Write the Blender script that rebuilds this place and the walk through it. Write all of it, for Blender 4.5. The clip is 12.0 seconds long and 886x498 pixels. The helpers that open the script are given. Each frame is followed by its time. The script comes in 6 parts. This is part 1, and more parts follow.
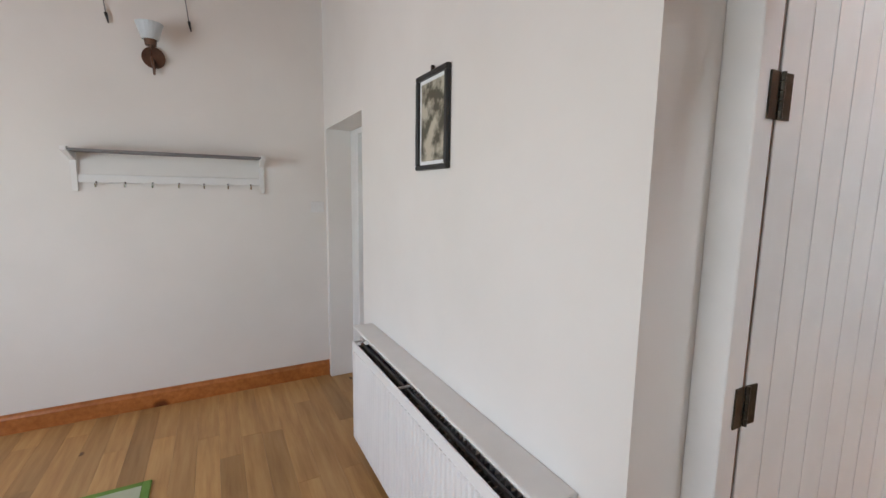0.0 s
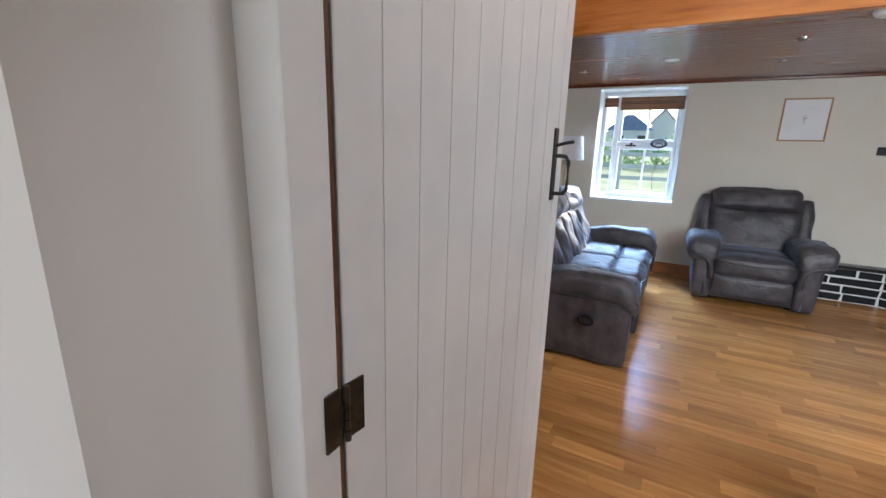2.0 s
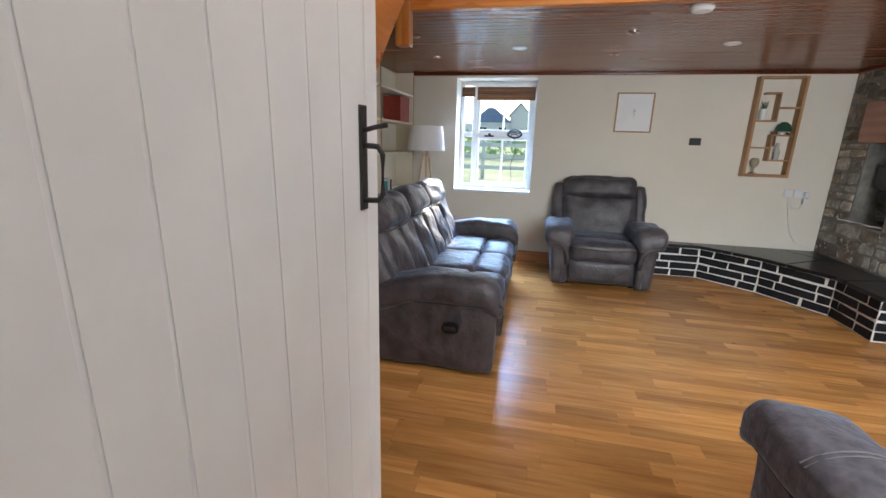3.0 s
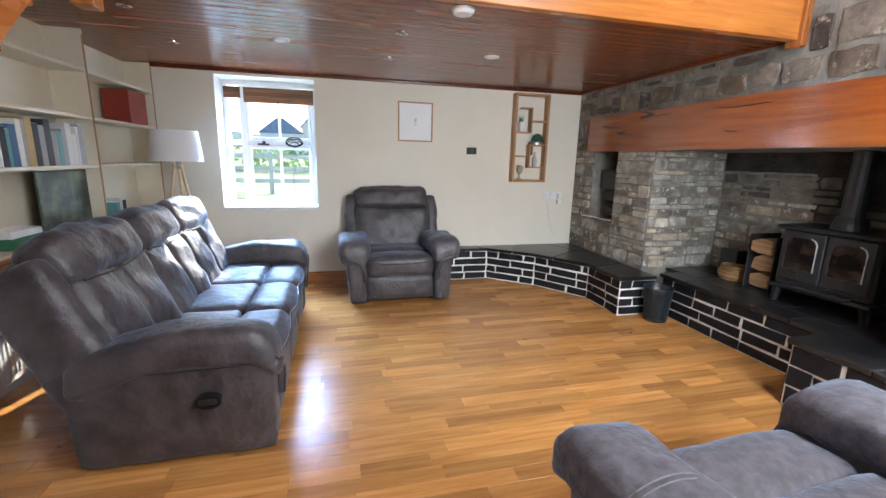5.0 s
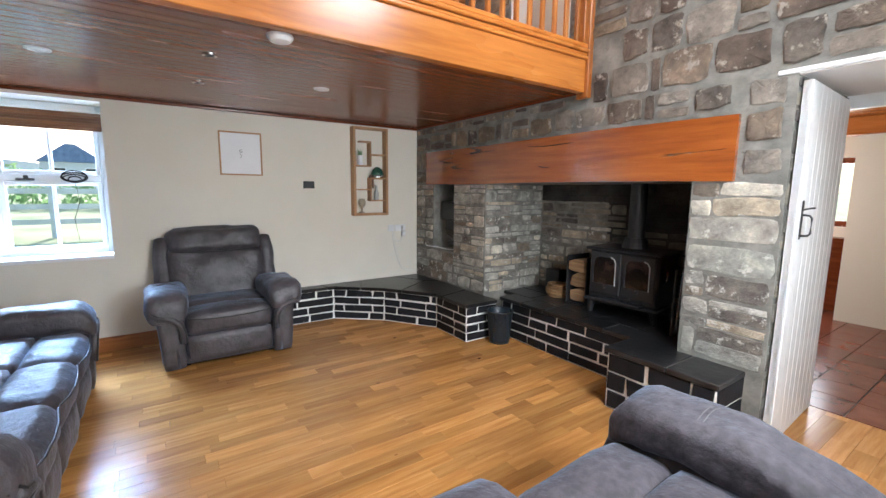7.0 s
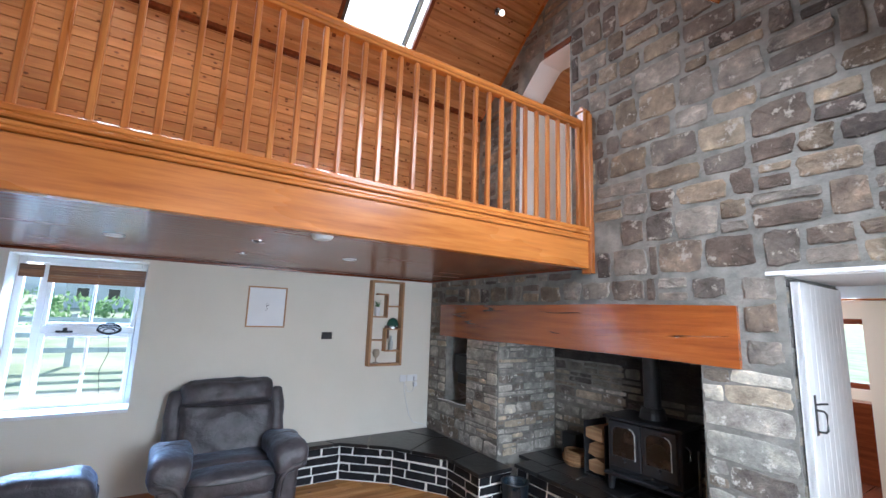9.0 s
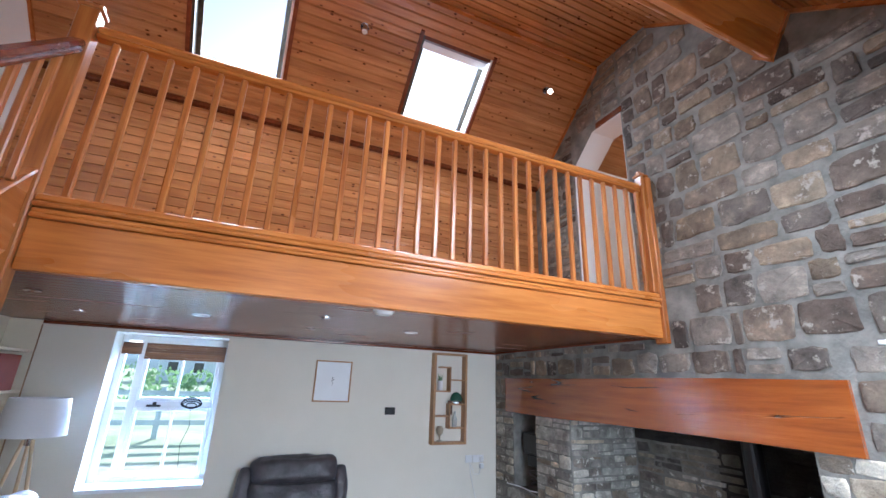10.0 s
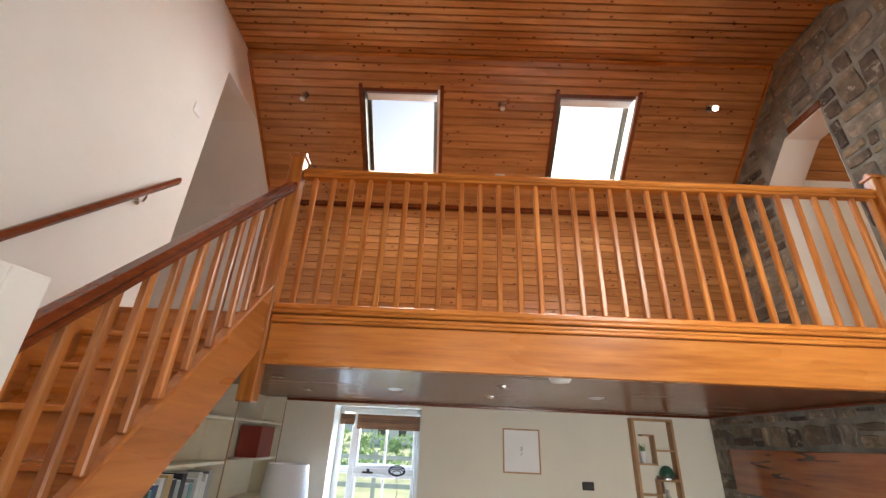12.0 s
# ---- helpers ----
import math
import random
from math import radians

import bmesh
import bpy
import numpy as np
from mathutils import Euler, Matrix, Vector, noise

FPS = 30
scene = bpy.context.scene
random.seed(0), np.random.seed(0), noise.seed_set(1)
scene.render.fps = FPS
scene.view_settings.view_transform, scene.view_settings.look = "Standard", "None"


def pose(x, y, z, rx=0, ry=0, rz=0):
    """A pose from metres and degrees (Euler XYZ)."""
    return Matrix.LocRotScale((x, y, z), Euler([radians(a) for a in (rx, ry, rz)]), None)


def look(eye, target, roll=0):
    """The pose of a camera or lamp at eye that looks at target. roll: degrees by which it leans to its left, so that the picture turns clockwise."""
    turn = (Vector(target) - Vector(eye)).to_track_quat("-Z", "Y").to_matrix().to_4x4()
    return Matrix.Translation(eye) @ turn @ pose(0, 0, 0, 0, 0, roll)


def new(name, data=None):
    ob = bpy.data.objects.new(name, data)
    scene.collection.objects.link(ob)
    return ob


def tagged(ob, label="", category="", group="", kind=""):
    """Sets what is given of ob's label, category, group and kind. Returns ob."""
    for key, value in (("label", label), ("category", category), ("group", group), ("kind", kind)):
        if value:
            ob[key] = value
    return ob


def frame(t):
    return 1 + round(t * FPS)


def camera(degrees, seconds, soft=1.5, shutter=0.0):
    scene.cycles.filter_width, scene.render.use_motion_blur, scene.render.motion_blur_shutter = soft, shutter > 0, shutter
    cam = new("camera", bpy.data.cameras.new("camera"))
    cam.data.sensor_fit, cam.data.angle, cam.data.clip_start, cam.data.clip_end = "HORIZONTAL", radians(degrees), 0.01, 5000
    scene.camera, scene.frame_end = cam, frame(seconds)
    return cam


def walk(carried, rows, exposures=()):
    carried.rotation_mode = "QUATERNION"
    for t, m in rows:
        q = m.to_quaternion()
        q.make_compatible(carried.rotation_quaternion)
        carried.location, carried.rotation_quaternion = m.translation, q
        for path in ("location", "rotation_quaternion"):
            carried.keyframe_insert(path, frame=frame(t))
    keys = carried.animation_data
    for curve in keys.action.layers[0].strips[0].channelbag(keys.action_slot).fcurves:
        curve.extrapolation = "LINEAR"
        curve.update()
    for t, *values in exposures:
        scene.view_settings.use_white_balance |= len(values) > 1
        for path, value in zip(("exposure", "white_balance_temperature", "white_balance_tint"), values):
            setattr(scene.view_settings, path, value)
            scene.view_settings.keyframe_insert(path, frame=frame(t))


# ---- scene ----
cam = camera(93.0, 12.0)
PATH = [
    (0, (0.165, 0.251, 1.514), (1.113, 1.993, 1.254), 0.8),
    (0.5, (0.250, 0.292, 1.450), (1.431, 1.869, 1.107), 1.0),
    (1, (0.416, 0.320, 1.430), (1.794, 1.709, 1.017), 1.6),
    (1.5, (0.590, 0.312, 1.428), (2.110, 1.470, 0.985), 1.4),
    (2, (0.807, 0.317, 1.445), (2.407, 1.198, 0.999), 1.5),
    (2.5, (1.030, 0.331, 1.455), (2.739, 0.961, 0.989), 1.6),
    (3, (1.261, 0.303, 1.440), (3.041, 0.682, 0.972), 1.6),
    (3.2, (1.322, 0.268, 1.436), (3.119, 0.565, 0.973), 1.6),
    (4.8, (1.694, 0.208, 1.418), (3.486, -0.181, 1.009), 1.7),
    (5, (1.712, 0.162, 1.409), (3.493, -0.292, 1.014), 1.4),
    (5.5, (1.793, 0.130, 1.393), (3.511, -0.540, 1.027), 1.8),
    (6, (1.815, 0.086, 1.405), (3.454, -0.767, 1.059), 1.7),
    (6.5, (1.829, 0.056, 1.416), (3.398, -0.931, 1.102), 1.7),
    (6.7, (1.841, 0.031, 1.424), (3.394, -0.986, 1.126), 1.1),
    (8.5, (1.771, 0.125, 1.716), (3.311, -0.946, 1.848), 1.7),
    (9.5, (1.700, 0.191, 1.802), (3.297, -0.696, 2.249), 1.9),
    (10, (1.690, 0.162, 1.801), (3.329, -0.556, 2.380), 2.1),
    (10.5, (1.689, 0.182, 1.832), (3.370, -0.352, 2.483), 2.2),
    (11, (1.678, 0.170, 1.843), (3.388, -0.149, 2.556), 2.3),
    (11.5, (1.647, 0.155, 1.857), (3.366, 0.033, 2.608), 2.4),
    (12, (1.629, 0.123, 1.857), (3.339, 0.154, 2.638), 2.7),
]
EXPOSURES = [(0.0, 1.28, 6350, 10), (1.0, 1.15, 6350, 10), (2.0, 1.05, 6300, 10), (3.0, 1.13, 6700, 10), (5.0, 1.6, 6500, 10), (6.7, 1.48, 6500, 10), (8.5, 1.36, 5950, 10), (10.5, 1.42, 5500, 10), (11.0, 1.37, 5550, 10), (12.0, 1.15, 7500, 10)]

walk(cam, [(t, look(eye, target, roll)) for t, eye, target, roll in PATH], EXPOSURES)

# ---- world, sun, large lights ----
w = bpy.data.worlds.new("sky")
scene.world = w
w.use_nodes = True
nt = w.node_tree
sky = nt.nodes.new("ShaderNodeTexSky")
sky.sky_type = "NISHITA"
sky.sun_disc = False
sky.sun_elevation = radians(26.4)
sky.sun_rotation = radians(107)
nt.links.new(sky.outputs[0], nt.nodes["Background"].inputs[0])
nt.nodes["Background"].inputs[1].default_value = 0.15
SUN_TO = Vector((2.35, -0.72, 1.22))
sun = new("sun", bpy.data.lights.new("sun", "SUN"))
sun.data.energy, sun.data.angle, sun.data.color = 5.0, radians(0.5), (1, 0.95, 0.87)
sun.matrix_world = look(SUN_TO * 10, (0, 0, 0))


def area(name, at, to, sx, sy, power, color=(1, 1, 1), spread=180):
    li = new(name, bpy.data.lights.new(name, "AREA"))
    li.data.shape, li.data.size, li.data.size_y, li.data.energy, li.data.color = "RECTANGLE", sx, sy, power, color
    li.data.spread = radians(spread)
    li.matrix_world = look(at, to)
    return li


# daylight lamps in window openings, then fill lamps added out of view
area("skylight_daylight", (5.05, 0.645, 4.69), (4.203, 0.645, 3.69), 0.66, 0.98, 30.4, (0.84, 0.92, 1))
area("skylight_daylight", (5.05, -1.225, 4.69), (4.203, -1.225, 3.69), 0.66, 0.98, 26, (0.84, 0.92, 1))
area("hall_window_daylight", (-2.55, 1.4, 1.5), (0, 1.6, 1.3), 2.2, 1.3, 23.6, (0.86, 0.92, 1))
area("kitchen_window_daylight", (3.95, -7.15, 1.5), (2.4, -4, 1), 1.2, 0.7, 9, (0.95, 0.96, 1))
# fill lamp added at an invented west window, to light hearth and floor
area("west_fill_light", (1.30, -1.5, 1.5), (4.4, -1.6, 0.4), 1.05, 1.2, 33, (0.84, 0.92, 1), 140)
# blue lamp added outside, hidden above the window, to strengthen its sky light
area("east_window_fill", (7.75, 0.8, 2.85), (5.0, 0.95, 0.6), 1.9, 0.9, 235, (0.36, 0.60, 1), 130)
# fill lamp added under the west slope, where no roof window is built
area("roof_fill_light", (1.95, -1.7, 3.5), (4.0, -1.0, 0.6), 0.7, 0.8, 24, (0.88, 0.93, 1), 165)

# ---- materials ----


def mat(name, rough=0.6, metal=0.0, spec=0.5):
    m = bpy.data.materials.new(name)
    m.use_nodes = True
    b = m.node_tree.nodes["Principled BSDF"]
    b.inputs["Roughness"].default_value, b.inputs["Metallic"].default_value = rough, metal
    b.inputs["Specular IOR Level"].default_value = spec
    return m, m.node_tree, b


def ramp(nt, stops):
    r = nt.nodes.new("ShaderNodeValToRGB")
    e = r.color_ramp.elements
    while len(e) < len(stops):
        e.new(0.5)
    for k, (p, c) in zip(e, stops):
        k.position, k.color = p, (*c, 1)
    return r


def tex(nt, kind, scale, detail=4, stretch=None, w_in=None, rough=0.55, coords="Object"):
    tc = nt.nodes.new("ShaderNodeTexCoord")
    out = tc.outputs[coords]
    mp = nt.nodes.new("ShaderNodeMapping")
    nt.links.new(out, mp.inputs[0])
    if stretch:
        mp.inputs["Scale"].default_value = stretch
    if w_in:
        nt.links.new(w_in, mp.inputs["Location"])
    t = nt.nodes.new("ShaderNodeTex" + kind)
    t.inputs["Scale"].default_value = scale
    if kind == "Noise":
        t.inputs["Detail"].default_value = detail
        t.inputs["Roughness"].default_value = rough
    nt.links.new(mp.outputs[0], t.inputs["Vector"])
    return t


def bump(nt, b, height, strength, dist=0.01):
    n = nt.nodes.new("ShaderNodeBump")
    n.inputs["Strength"].default_value, n.inputs["Distance"].default_value = strength, dist
    nt.links.new(height, n.inputs["Height"])
    nt.links.new(n.outputs[0], b.inputs["Normal"])
    return n


def mixc(nt, fac, a, b, mode="MIX"):
    m = nt.nodes.new("ShaderNodeMix")
    m.data_type, m.blend_type = "RGBA", mode
    for sock, v in ((m.inputs[0], fac), (m.inputs[6], a), (m.inputs[7], b)):
        if hasattr(v, "is_linked"):
            nt.links.new(v, sock)
        else:
            sock.default_value = v if isinstance(v, (int, float)) else (*v, 1)
    return m.outputs[2]


def shifts(nt):
    """A shift of the grain that differs from piece to piece."""
    oi = nt.nodes.new("ShaderNodeObjectInfo")
    geo = nt.nodes.new("ShaderNodeNewGeometry")
    add = nt.nodes.new("ShaderNodeMath")
    nt.links.new(oi.outputs["Random"], add.inputs[0])
    nt.links.new(geo.outputs["Random Per Island"], add.inputs[1])
    mul = nt.nodes.new("ShaderNodeMath")
    mul.operation = "MULTIPLY"
    mul.inputs[1].default_value = 37.0
    nt.links.new(add.outputs[0], mul.inputs[0])
    fr = nt.nodes.new("ShaderNodeMath")
    fr.operation = "FRACT"
    nt.links.new(mul.outputs[0], fr.inputs[0])
    return mul.outputs[0], fr.outputs[0]


def wood(name, dark, mid, light, axis=0, rough=0.35, knots=0.0, var=0.35, scale=1.0, coat=0.0, size=0.1, cracks=0.0):
    m, nt, b = mat(name, rough)
    sh, rnd = shifts(nt)
    s = [14.0, 14.0, 14.0]
    s[axis] = 1.0
    g = tex(nt, "Noise", 2.2 * scale, 6, s, sh, 0.6)
    r = ramp(nt, [(0.25, dark), (0.5, mid), (0.75, light)])
    nt.links.new(g.outputs[0], r.inputs[0])
    s2 = [2.5, 2.5, 2.5]
    s2[axis] = 0.5
    big = tex(nt, "Noise", 1.3, 3, s2, sh)
    col = r.outputs[0]
    tone = ramp(nt, [(0.0, (1 - var, 1 - var, 1 - var)), (1.0, (1 + var * 0.4,) * 3)])
    nt.links.new(rnd, tone.inputs[0])
    col = mixc(nt, 1.0, col, tone.outputs[0], "MULTIPLY")
    tone2 = ramp(nt, [(0.3, (0.72, 0.68, 0.62)), (0.65, (1.1, 1.1, 1.1))])
    nt.links.new(big.outputs[0], tone2.inputs[0])
    col = mixc(nt, 0.8, col, tone2.outputs[0], "MULTIPLY")
    if knots:
        s3 = [1.0, 1.0, 1.0]
        s3[axis] = 0.6
        v = tex(nt, "Voronoi", knots, 0, s3, sh)
        kr = ramp(nt, [(0.0, (0.12, 0.07, 0.04)), (size * 0.7, (0.22, 0.13, 0.08)), (size, (0.6, 0.5, 0.42)), (size * 1.2, (1, 1, 1))])
        nt.links.new(v.outputs["Distance"], kr.inputs[0])
        col = mixc(nt, 0.9, col, kr.outputs[0], "MULTIPLY")
    hgt = g.outputs[0]
    if cracks:
        s4 = [0.45, 1.0, 7.0]
        c4 = tex(nt, "Noise", cracks, 3, s4)
        cr = ramp(nt, [(0.488, (1, 1, 1)), (0.498, (0.05, 0.04, 0.04)), (0.502, (0.05, 0.04, 0.04)), (0.512, (1, 1, 1))])
        nt.links.new(c4.outputs[0], cr.inputs[0])
        m4 = tex(nt, "Noise", 2.3, 2, [1, 1, 2])
        mr = ramp(nt, [(0.50, (0, 0, 0)), (0.56, (1, 1, 1))])
        nt.links.new(m4.outputs[0], mr.inputs[0])
        ck = mixc(nt, mr.outputs[0], (1, 1, 1), cr.outputs[0])
        col = mixc(nt, 1.0, col, ck, "MULTIPLY")
        hgt = mixc(nt, 1.0, g.outputs[0], ck, "MULTIPLY")
    nt.links.new(col, b.inputs["Base Color"])
    rr = nt.nodes.new("ShaderNodeMapRange")
    rr.inputs["To Min"].default_value, rr.inputs["To Max"].default_value = rough * 0.75, rough * 1.35
    nt.links.new(big.outputs[0], rr.inputs[0])
    nt.links.new(rr.outputs[0], b.inputs["Roughness"])
    bump(nt, b, hgt, 0.5 if cracks else 0.12, 0.01 if cracks else 0.004)
    b.inputs["Coat Weight"].default_value = coat
    b.inputs["Coat Roughness"].default_value = 0.15
    return m


def mottled(name, a, c, rough=0.6, scale=6, bstr=0.2, bscale=60, metal=0.0, spec=0.5, per_piece=0.0, dist=0.003, stops=(0.35, 0.65)):
    m, nt, b = mat(name, rough, metal, spec)
    sh, rnd = shifts(nt)
    n = tex(nt, "Noise", scale, 6, None, sh if per_piece else None)
    r = ramp(nt, [(stops[0], a), (stops[1], c)])
    nt.links.new(n.outputs[0], r.inputs[0])
    col = r.outputs[0]
    if per_piece:
        t = ramp(nt, [(0, (1 - per_piece,) * 3), (1, (1 + per_piece * 0.5,) * 3)])
        nt.links.new(rnd, t.inputs[0])
        col = mixc(nt, 1.0, col, t.outputs[0], "MULTIPLY")
    nt.links.new(col, b.inputs["Base Color"])
    f = tex(nt, "Noise", bscale, 5)
    bump(nt, b, f.outputs[0], bstr, dist)
    return m


def stone_mat(name, tones, dirt=(0.5, 0.5, 0.5), bscale=14, bstr=1.0, scale=7):
    """Rubble stone: each piece takes one of the tones, with lichen and iron stains."""
    m, nt, b = mat(name, 0.85, 0, 0.3)
    sh, rnd = shifts(nt)
    pick = ramp(nt, [(i / len(tones), t) for i, t in enumerate(tones)])
    pick.color_ramp.interpolation = "CONSTANT"
    nt.links.new(rnd, pick.inputs[0])
    n = tex(nt, "Noise", scale, 8, None, sh, 0.65)
    r = ramp(nt, [(0.28, (0.38, 0.36, 0.35)), (0.46, (0.85, 0.83, 0.8)), (0.58, (1.15, 1.12, 1.06)), (0.74, (2.2, 2.0, 1.8))])
    nt.links.new(n.outputs[0], r.inputs[0])
    col = mixc(nt, 1.0, pick.outputs[0], r.outputs[0], "MULTIPLY")
    n2 = tex(nt, "Noise", 11, 6, None, sh, 0.7)
    r2 = ramp(nt, [(0.57, (0, 0, 0)), (0.64, (1, 1, 1))])
    nt.links.new(n2.outputs[0], r2.inputs[0])
    col = mixc(nt, r2.outputs[0], col, dirt)
    nt.links.new(col, b.inputs["Base Color"])
    f = tex(nt, "Noise", bscale, 8, None, sh, 0.7)
    bump(nt, b, f.outputs[0], bstr, 0.02)
    return m


CREAM = mottled("cream_plaster", (0.70, 0.66, 0.57), (0.75, 0.71, 0.62), 0.85, 1.2, 0.15, 35, dist=0.004)
WHITE_PLASTER = mottled("white_plaster", (0.74, 0.72, 0.69), (0.79, 0.77, 0.745), 0.85, 1.1, 0.15, 30, dist=0.004)
GLOSS = mottled("white_gloss_paint", (0.74, 0.74, 0.73), (0.8, 0.8, 0.79), 0.3, 5, 0.08, 25, dist=0.002)
RAD_WHITE = mottled("radiator_enamel", (0.8, 0.8, 0.8), (0.84, 0.84, 0.84), 0.3, 3, 0.02, 30)
RAD_DARK = mottled("radiator_fins", (0.12, 0.13, 0.14), (0.2, 0.21, 0.22), 0.5, 9, 0.05, 50)
OAK = wood("oak_floor", (0.40, 0.168, 0.05), (0.55, 0.258, 0.077), (0.67, 0.35, 0.125), 1, 0.2, 5.0, 0.34, size=0.055)
HALL_OAK = wood("hall_floor", (0.38, 0.2, 0.07), (0.50, 0.29, 0.11), (0.58, 0.37, 0.16), 1, 0.42, 3.0, 0.22, size=0.045)
PINE_X = wood("orange_pine_x", (0.33, 0.10, 0.024), (0.45, 0.15, 0.036), (0.54, 0.205, 0.056), 0, 0.26, 3.2, 0.15, size=0.05)
PINE_Y = wood("orange_pine_y", (0.36, 0.108, 0.023), (0.53, 0.18, 0.036), (0.65, 0.255, 0.06), 1, 0.26, 2.6, 0.15, size=0.05)
PINE_Z = wood("orange_pine_z", (0.26, 0.075, 0.018), (0.46, 0.155, 0.035), (0.62, 0.26, 0.07), 2, 0.28, 0, 0.2)
PINE_DARK = wood("mahogany_stain", (0.10, 0.022, 0.008), (0.16, 0.036, 0.012), (0.22, 0.055, 0.018), 0, 0.22, 0, 0.15)
BOARD_CEIL = wood("ceiling_boards", (0.34, 0.135, 0.05), (0.48, 0.205, 0.073), (0.58, 0.28, 0.105), 1, 0.24, 15.0, 0.15, size=0.14)
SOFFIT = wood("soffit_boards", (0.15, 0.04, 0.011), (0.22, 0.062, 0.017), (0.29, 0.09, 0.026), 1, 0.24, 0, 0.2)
SKIRT = wood("skirting_pine", (0.30, 0.10, 0.025), (0.42, 0.15, 0.04), (0.5, 0.2, 0.06), 1, 0.3, 2.0, 0.1)
MANTEL = wood("mantel_timber", (0.20, 0.045, 0.010), (0.32, 0.082, 0.016), (0.42, 0.13, 0.026), 0, 0.15, 1.1, 0.05, 0.7, coat=1.0, size=0.05, cracks=0.9)
LIGHT_OAK = wood("light_oak", (0.32, 0.16, 0.07), (0.42, 0.23, 0.105), (0.50, 0.30, 0.15), 2, 0.5, 0, 0.1)
BEECH = wood("light_timber_legs", (0.5, 0.35, 0.2), (0.6, 0.43, 0.26), (0.66, 0.5, 0.33), 2, 0.5, 0, 0.1)
LOG = wood("split_log", (0.16, 0.09, 0.045), (0.3, 0.18, 0.09), (0.42, 0.28, 0.15), 0, 0.85, 3, 0.35)
STONE = stone_mat("rubble_stone", [(0.12, 0.093, 0.076), (0.19, 0.15, 0.118), (0.14, 0.112, 0.092), (0.26, 0.205, 0.15), (0.08, 0.067, 0.06), (0.21, 0.182, 0.156), (0.27, 0.222, 0.165), (0.14, 0.12, 0.104), (0.24, 0.215, 0.188), (0.165, 0.13, 0.095)], (0.36, 0.32, 0.27))
SLATE_STONE = stone_mat("coursed_stone", [(0.30, 0.30, 0.275), (0.38, 0.36, 0.325), (0.23, 0.22, 0.205), (0.42, 0.36, 0.28), (0.34, 0.335, 0.31), (0.55, 0.52, 0.45), (0.22, 0.185, 0.15), (0.40, 0.385, 0.35), (0.17, 0.15, 0.135)], (0.58, 0.55, 0.49), 22, scale=9)
# dark coursed stone, for the sooty fireplace back and the kitchen door reveal
DARK_STONE = stone_mat("dark_coursed_stone", [(0.12, 0.115, 0.105), (0.17, 0.16, 0.14), (0.09, 0.085, 0.08), (0.21, 0.19, 0.155)], (0.18, 0.17, 0.15), 26)
MORTAR = mottled("lime_mortar", (0.15, 0.145, 0.13), (0.27, 0.26, 0.23), 0.95, 7, 1.0, 45, spec=0.2, dist=0.008)
MORTAR_WHITE = mottled("white_painted_joints", (0.78, 0.78, 0.74), (0.88, 0.88, 0.84), 0.7, 14, 0.5, 60, dist=0.005)
BLACK_BRICK = mottled("black_painted_brick", (0.008, 0.0085, 0.011), (0.017, 0.018, 0.022), 0.6, 10, 0.5, 40, spec=0.25, per_piece=0.3, dist=0.006)
SLATE = mottled("black_slate", (0.008, 0.0085, 0.0095), (0.024, 0.024, 0.025), 0.28, 5, 0.5, 18, per_piece=0.35, dist=0.006)
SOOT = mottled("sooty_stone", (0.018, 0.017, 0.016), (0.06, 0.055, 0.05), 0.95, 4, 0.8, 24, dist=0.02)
IRON = mottled("cast_iron", (0.014, 0.015, 0.017), (0.024, 0.025, 0.028), 0.4, 8, 0.3, 120, 0.0, dist=0.002)
BLACK_METAL = mottled("black_ironmongery", (0.012, 0.012, 0.012), (0.022, 0.022, 0.022), 0.4, 20, 0.2, 80)
BRONZE = mottled("bronze_hinge", (0.035, 0.03, 0.022), (0.07, 0.06, 0.045), 0.4, 30, 0.2, 90, 0.7)
CHROME = mottled("chrome", (0.6, 0.6, 0.6), (0.7, 0.7, 0.7), 0.18, 9, 0.02, 50, 1.0)
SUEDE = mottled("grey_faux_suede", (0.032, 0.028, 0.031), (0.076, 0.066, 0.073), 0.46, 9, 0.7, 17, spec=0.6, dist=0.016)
# lighter, finer-mottled copy of the suede for the near armchair
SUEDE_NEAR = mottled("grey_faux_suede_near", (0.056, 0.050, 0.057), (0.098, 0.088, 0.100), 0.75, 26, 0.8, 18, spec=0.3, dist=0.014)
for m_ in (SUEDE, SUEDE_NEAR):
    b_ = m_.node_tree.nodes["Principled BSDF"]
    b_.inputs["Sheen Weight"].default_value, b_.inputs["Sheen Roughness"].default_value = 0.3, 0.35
    # blue sky light on the seats is put into the sheen colour
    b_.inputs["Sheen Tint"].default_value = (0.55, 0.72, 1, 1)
STITCH = mottled("grey_stitching", (0.10, 0.095, 0.10), (0.16, 0.15, 0.16), 0.8, 9, 0.1, 50)
PIPING = mottled("black_piping", (0.012, 0.012, 0.013), (0.02, 0.02, 0.02), 0.5, 9, 0.1, 50)
BLACK_PLASTIC = mottled("black_plastic", (0.007, 0.0075, 0.009), (0.012, 0.013, 0.015), 0.35, 9, 0.05, 50, spec=0.3)
WHITE_PLASTIC = mottled("white_plastic", (0.72, 0.72, 0.72), (0.78, 0.78, 0.78), 0.35, 5, 0.03, 40)
UPVC = mottled("white_window_frame", (0.8, 0.81, 0.81), (0.86, 0.86, 0.86), 0.35, 4, 0.04, 30)
SHELF_PAINT = mottled("cream_shelf_paint", (0.70, 0.63, 0.49), (0.76, 0.69, 0.55), 0.55, 3, 0.08, 40)
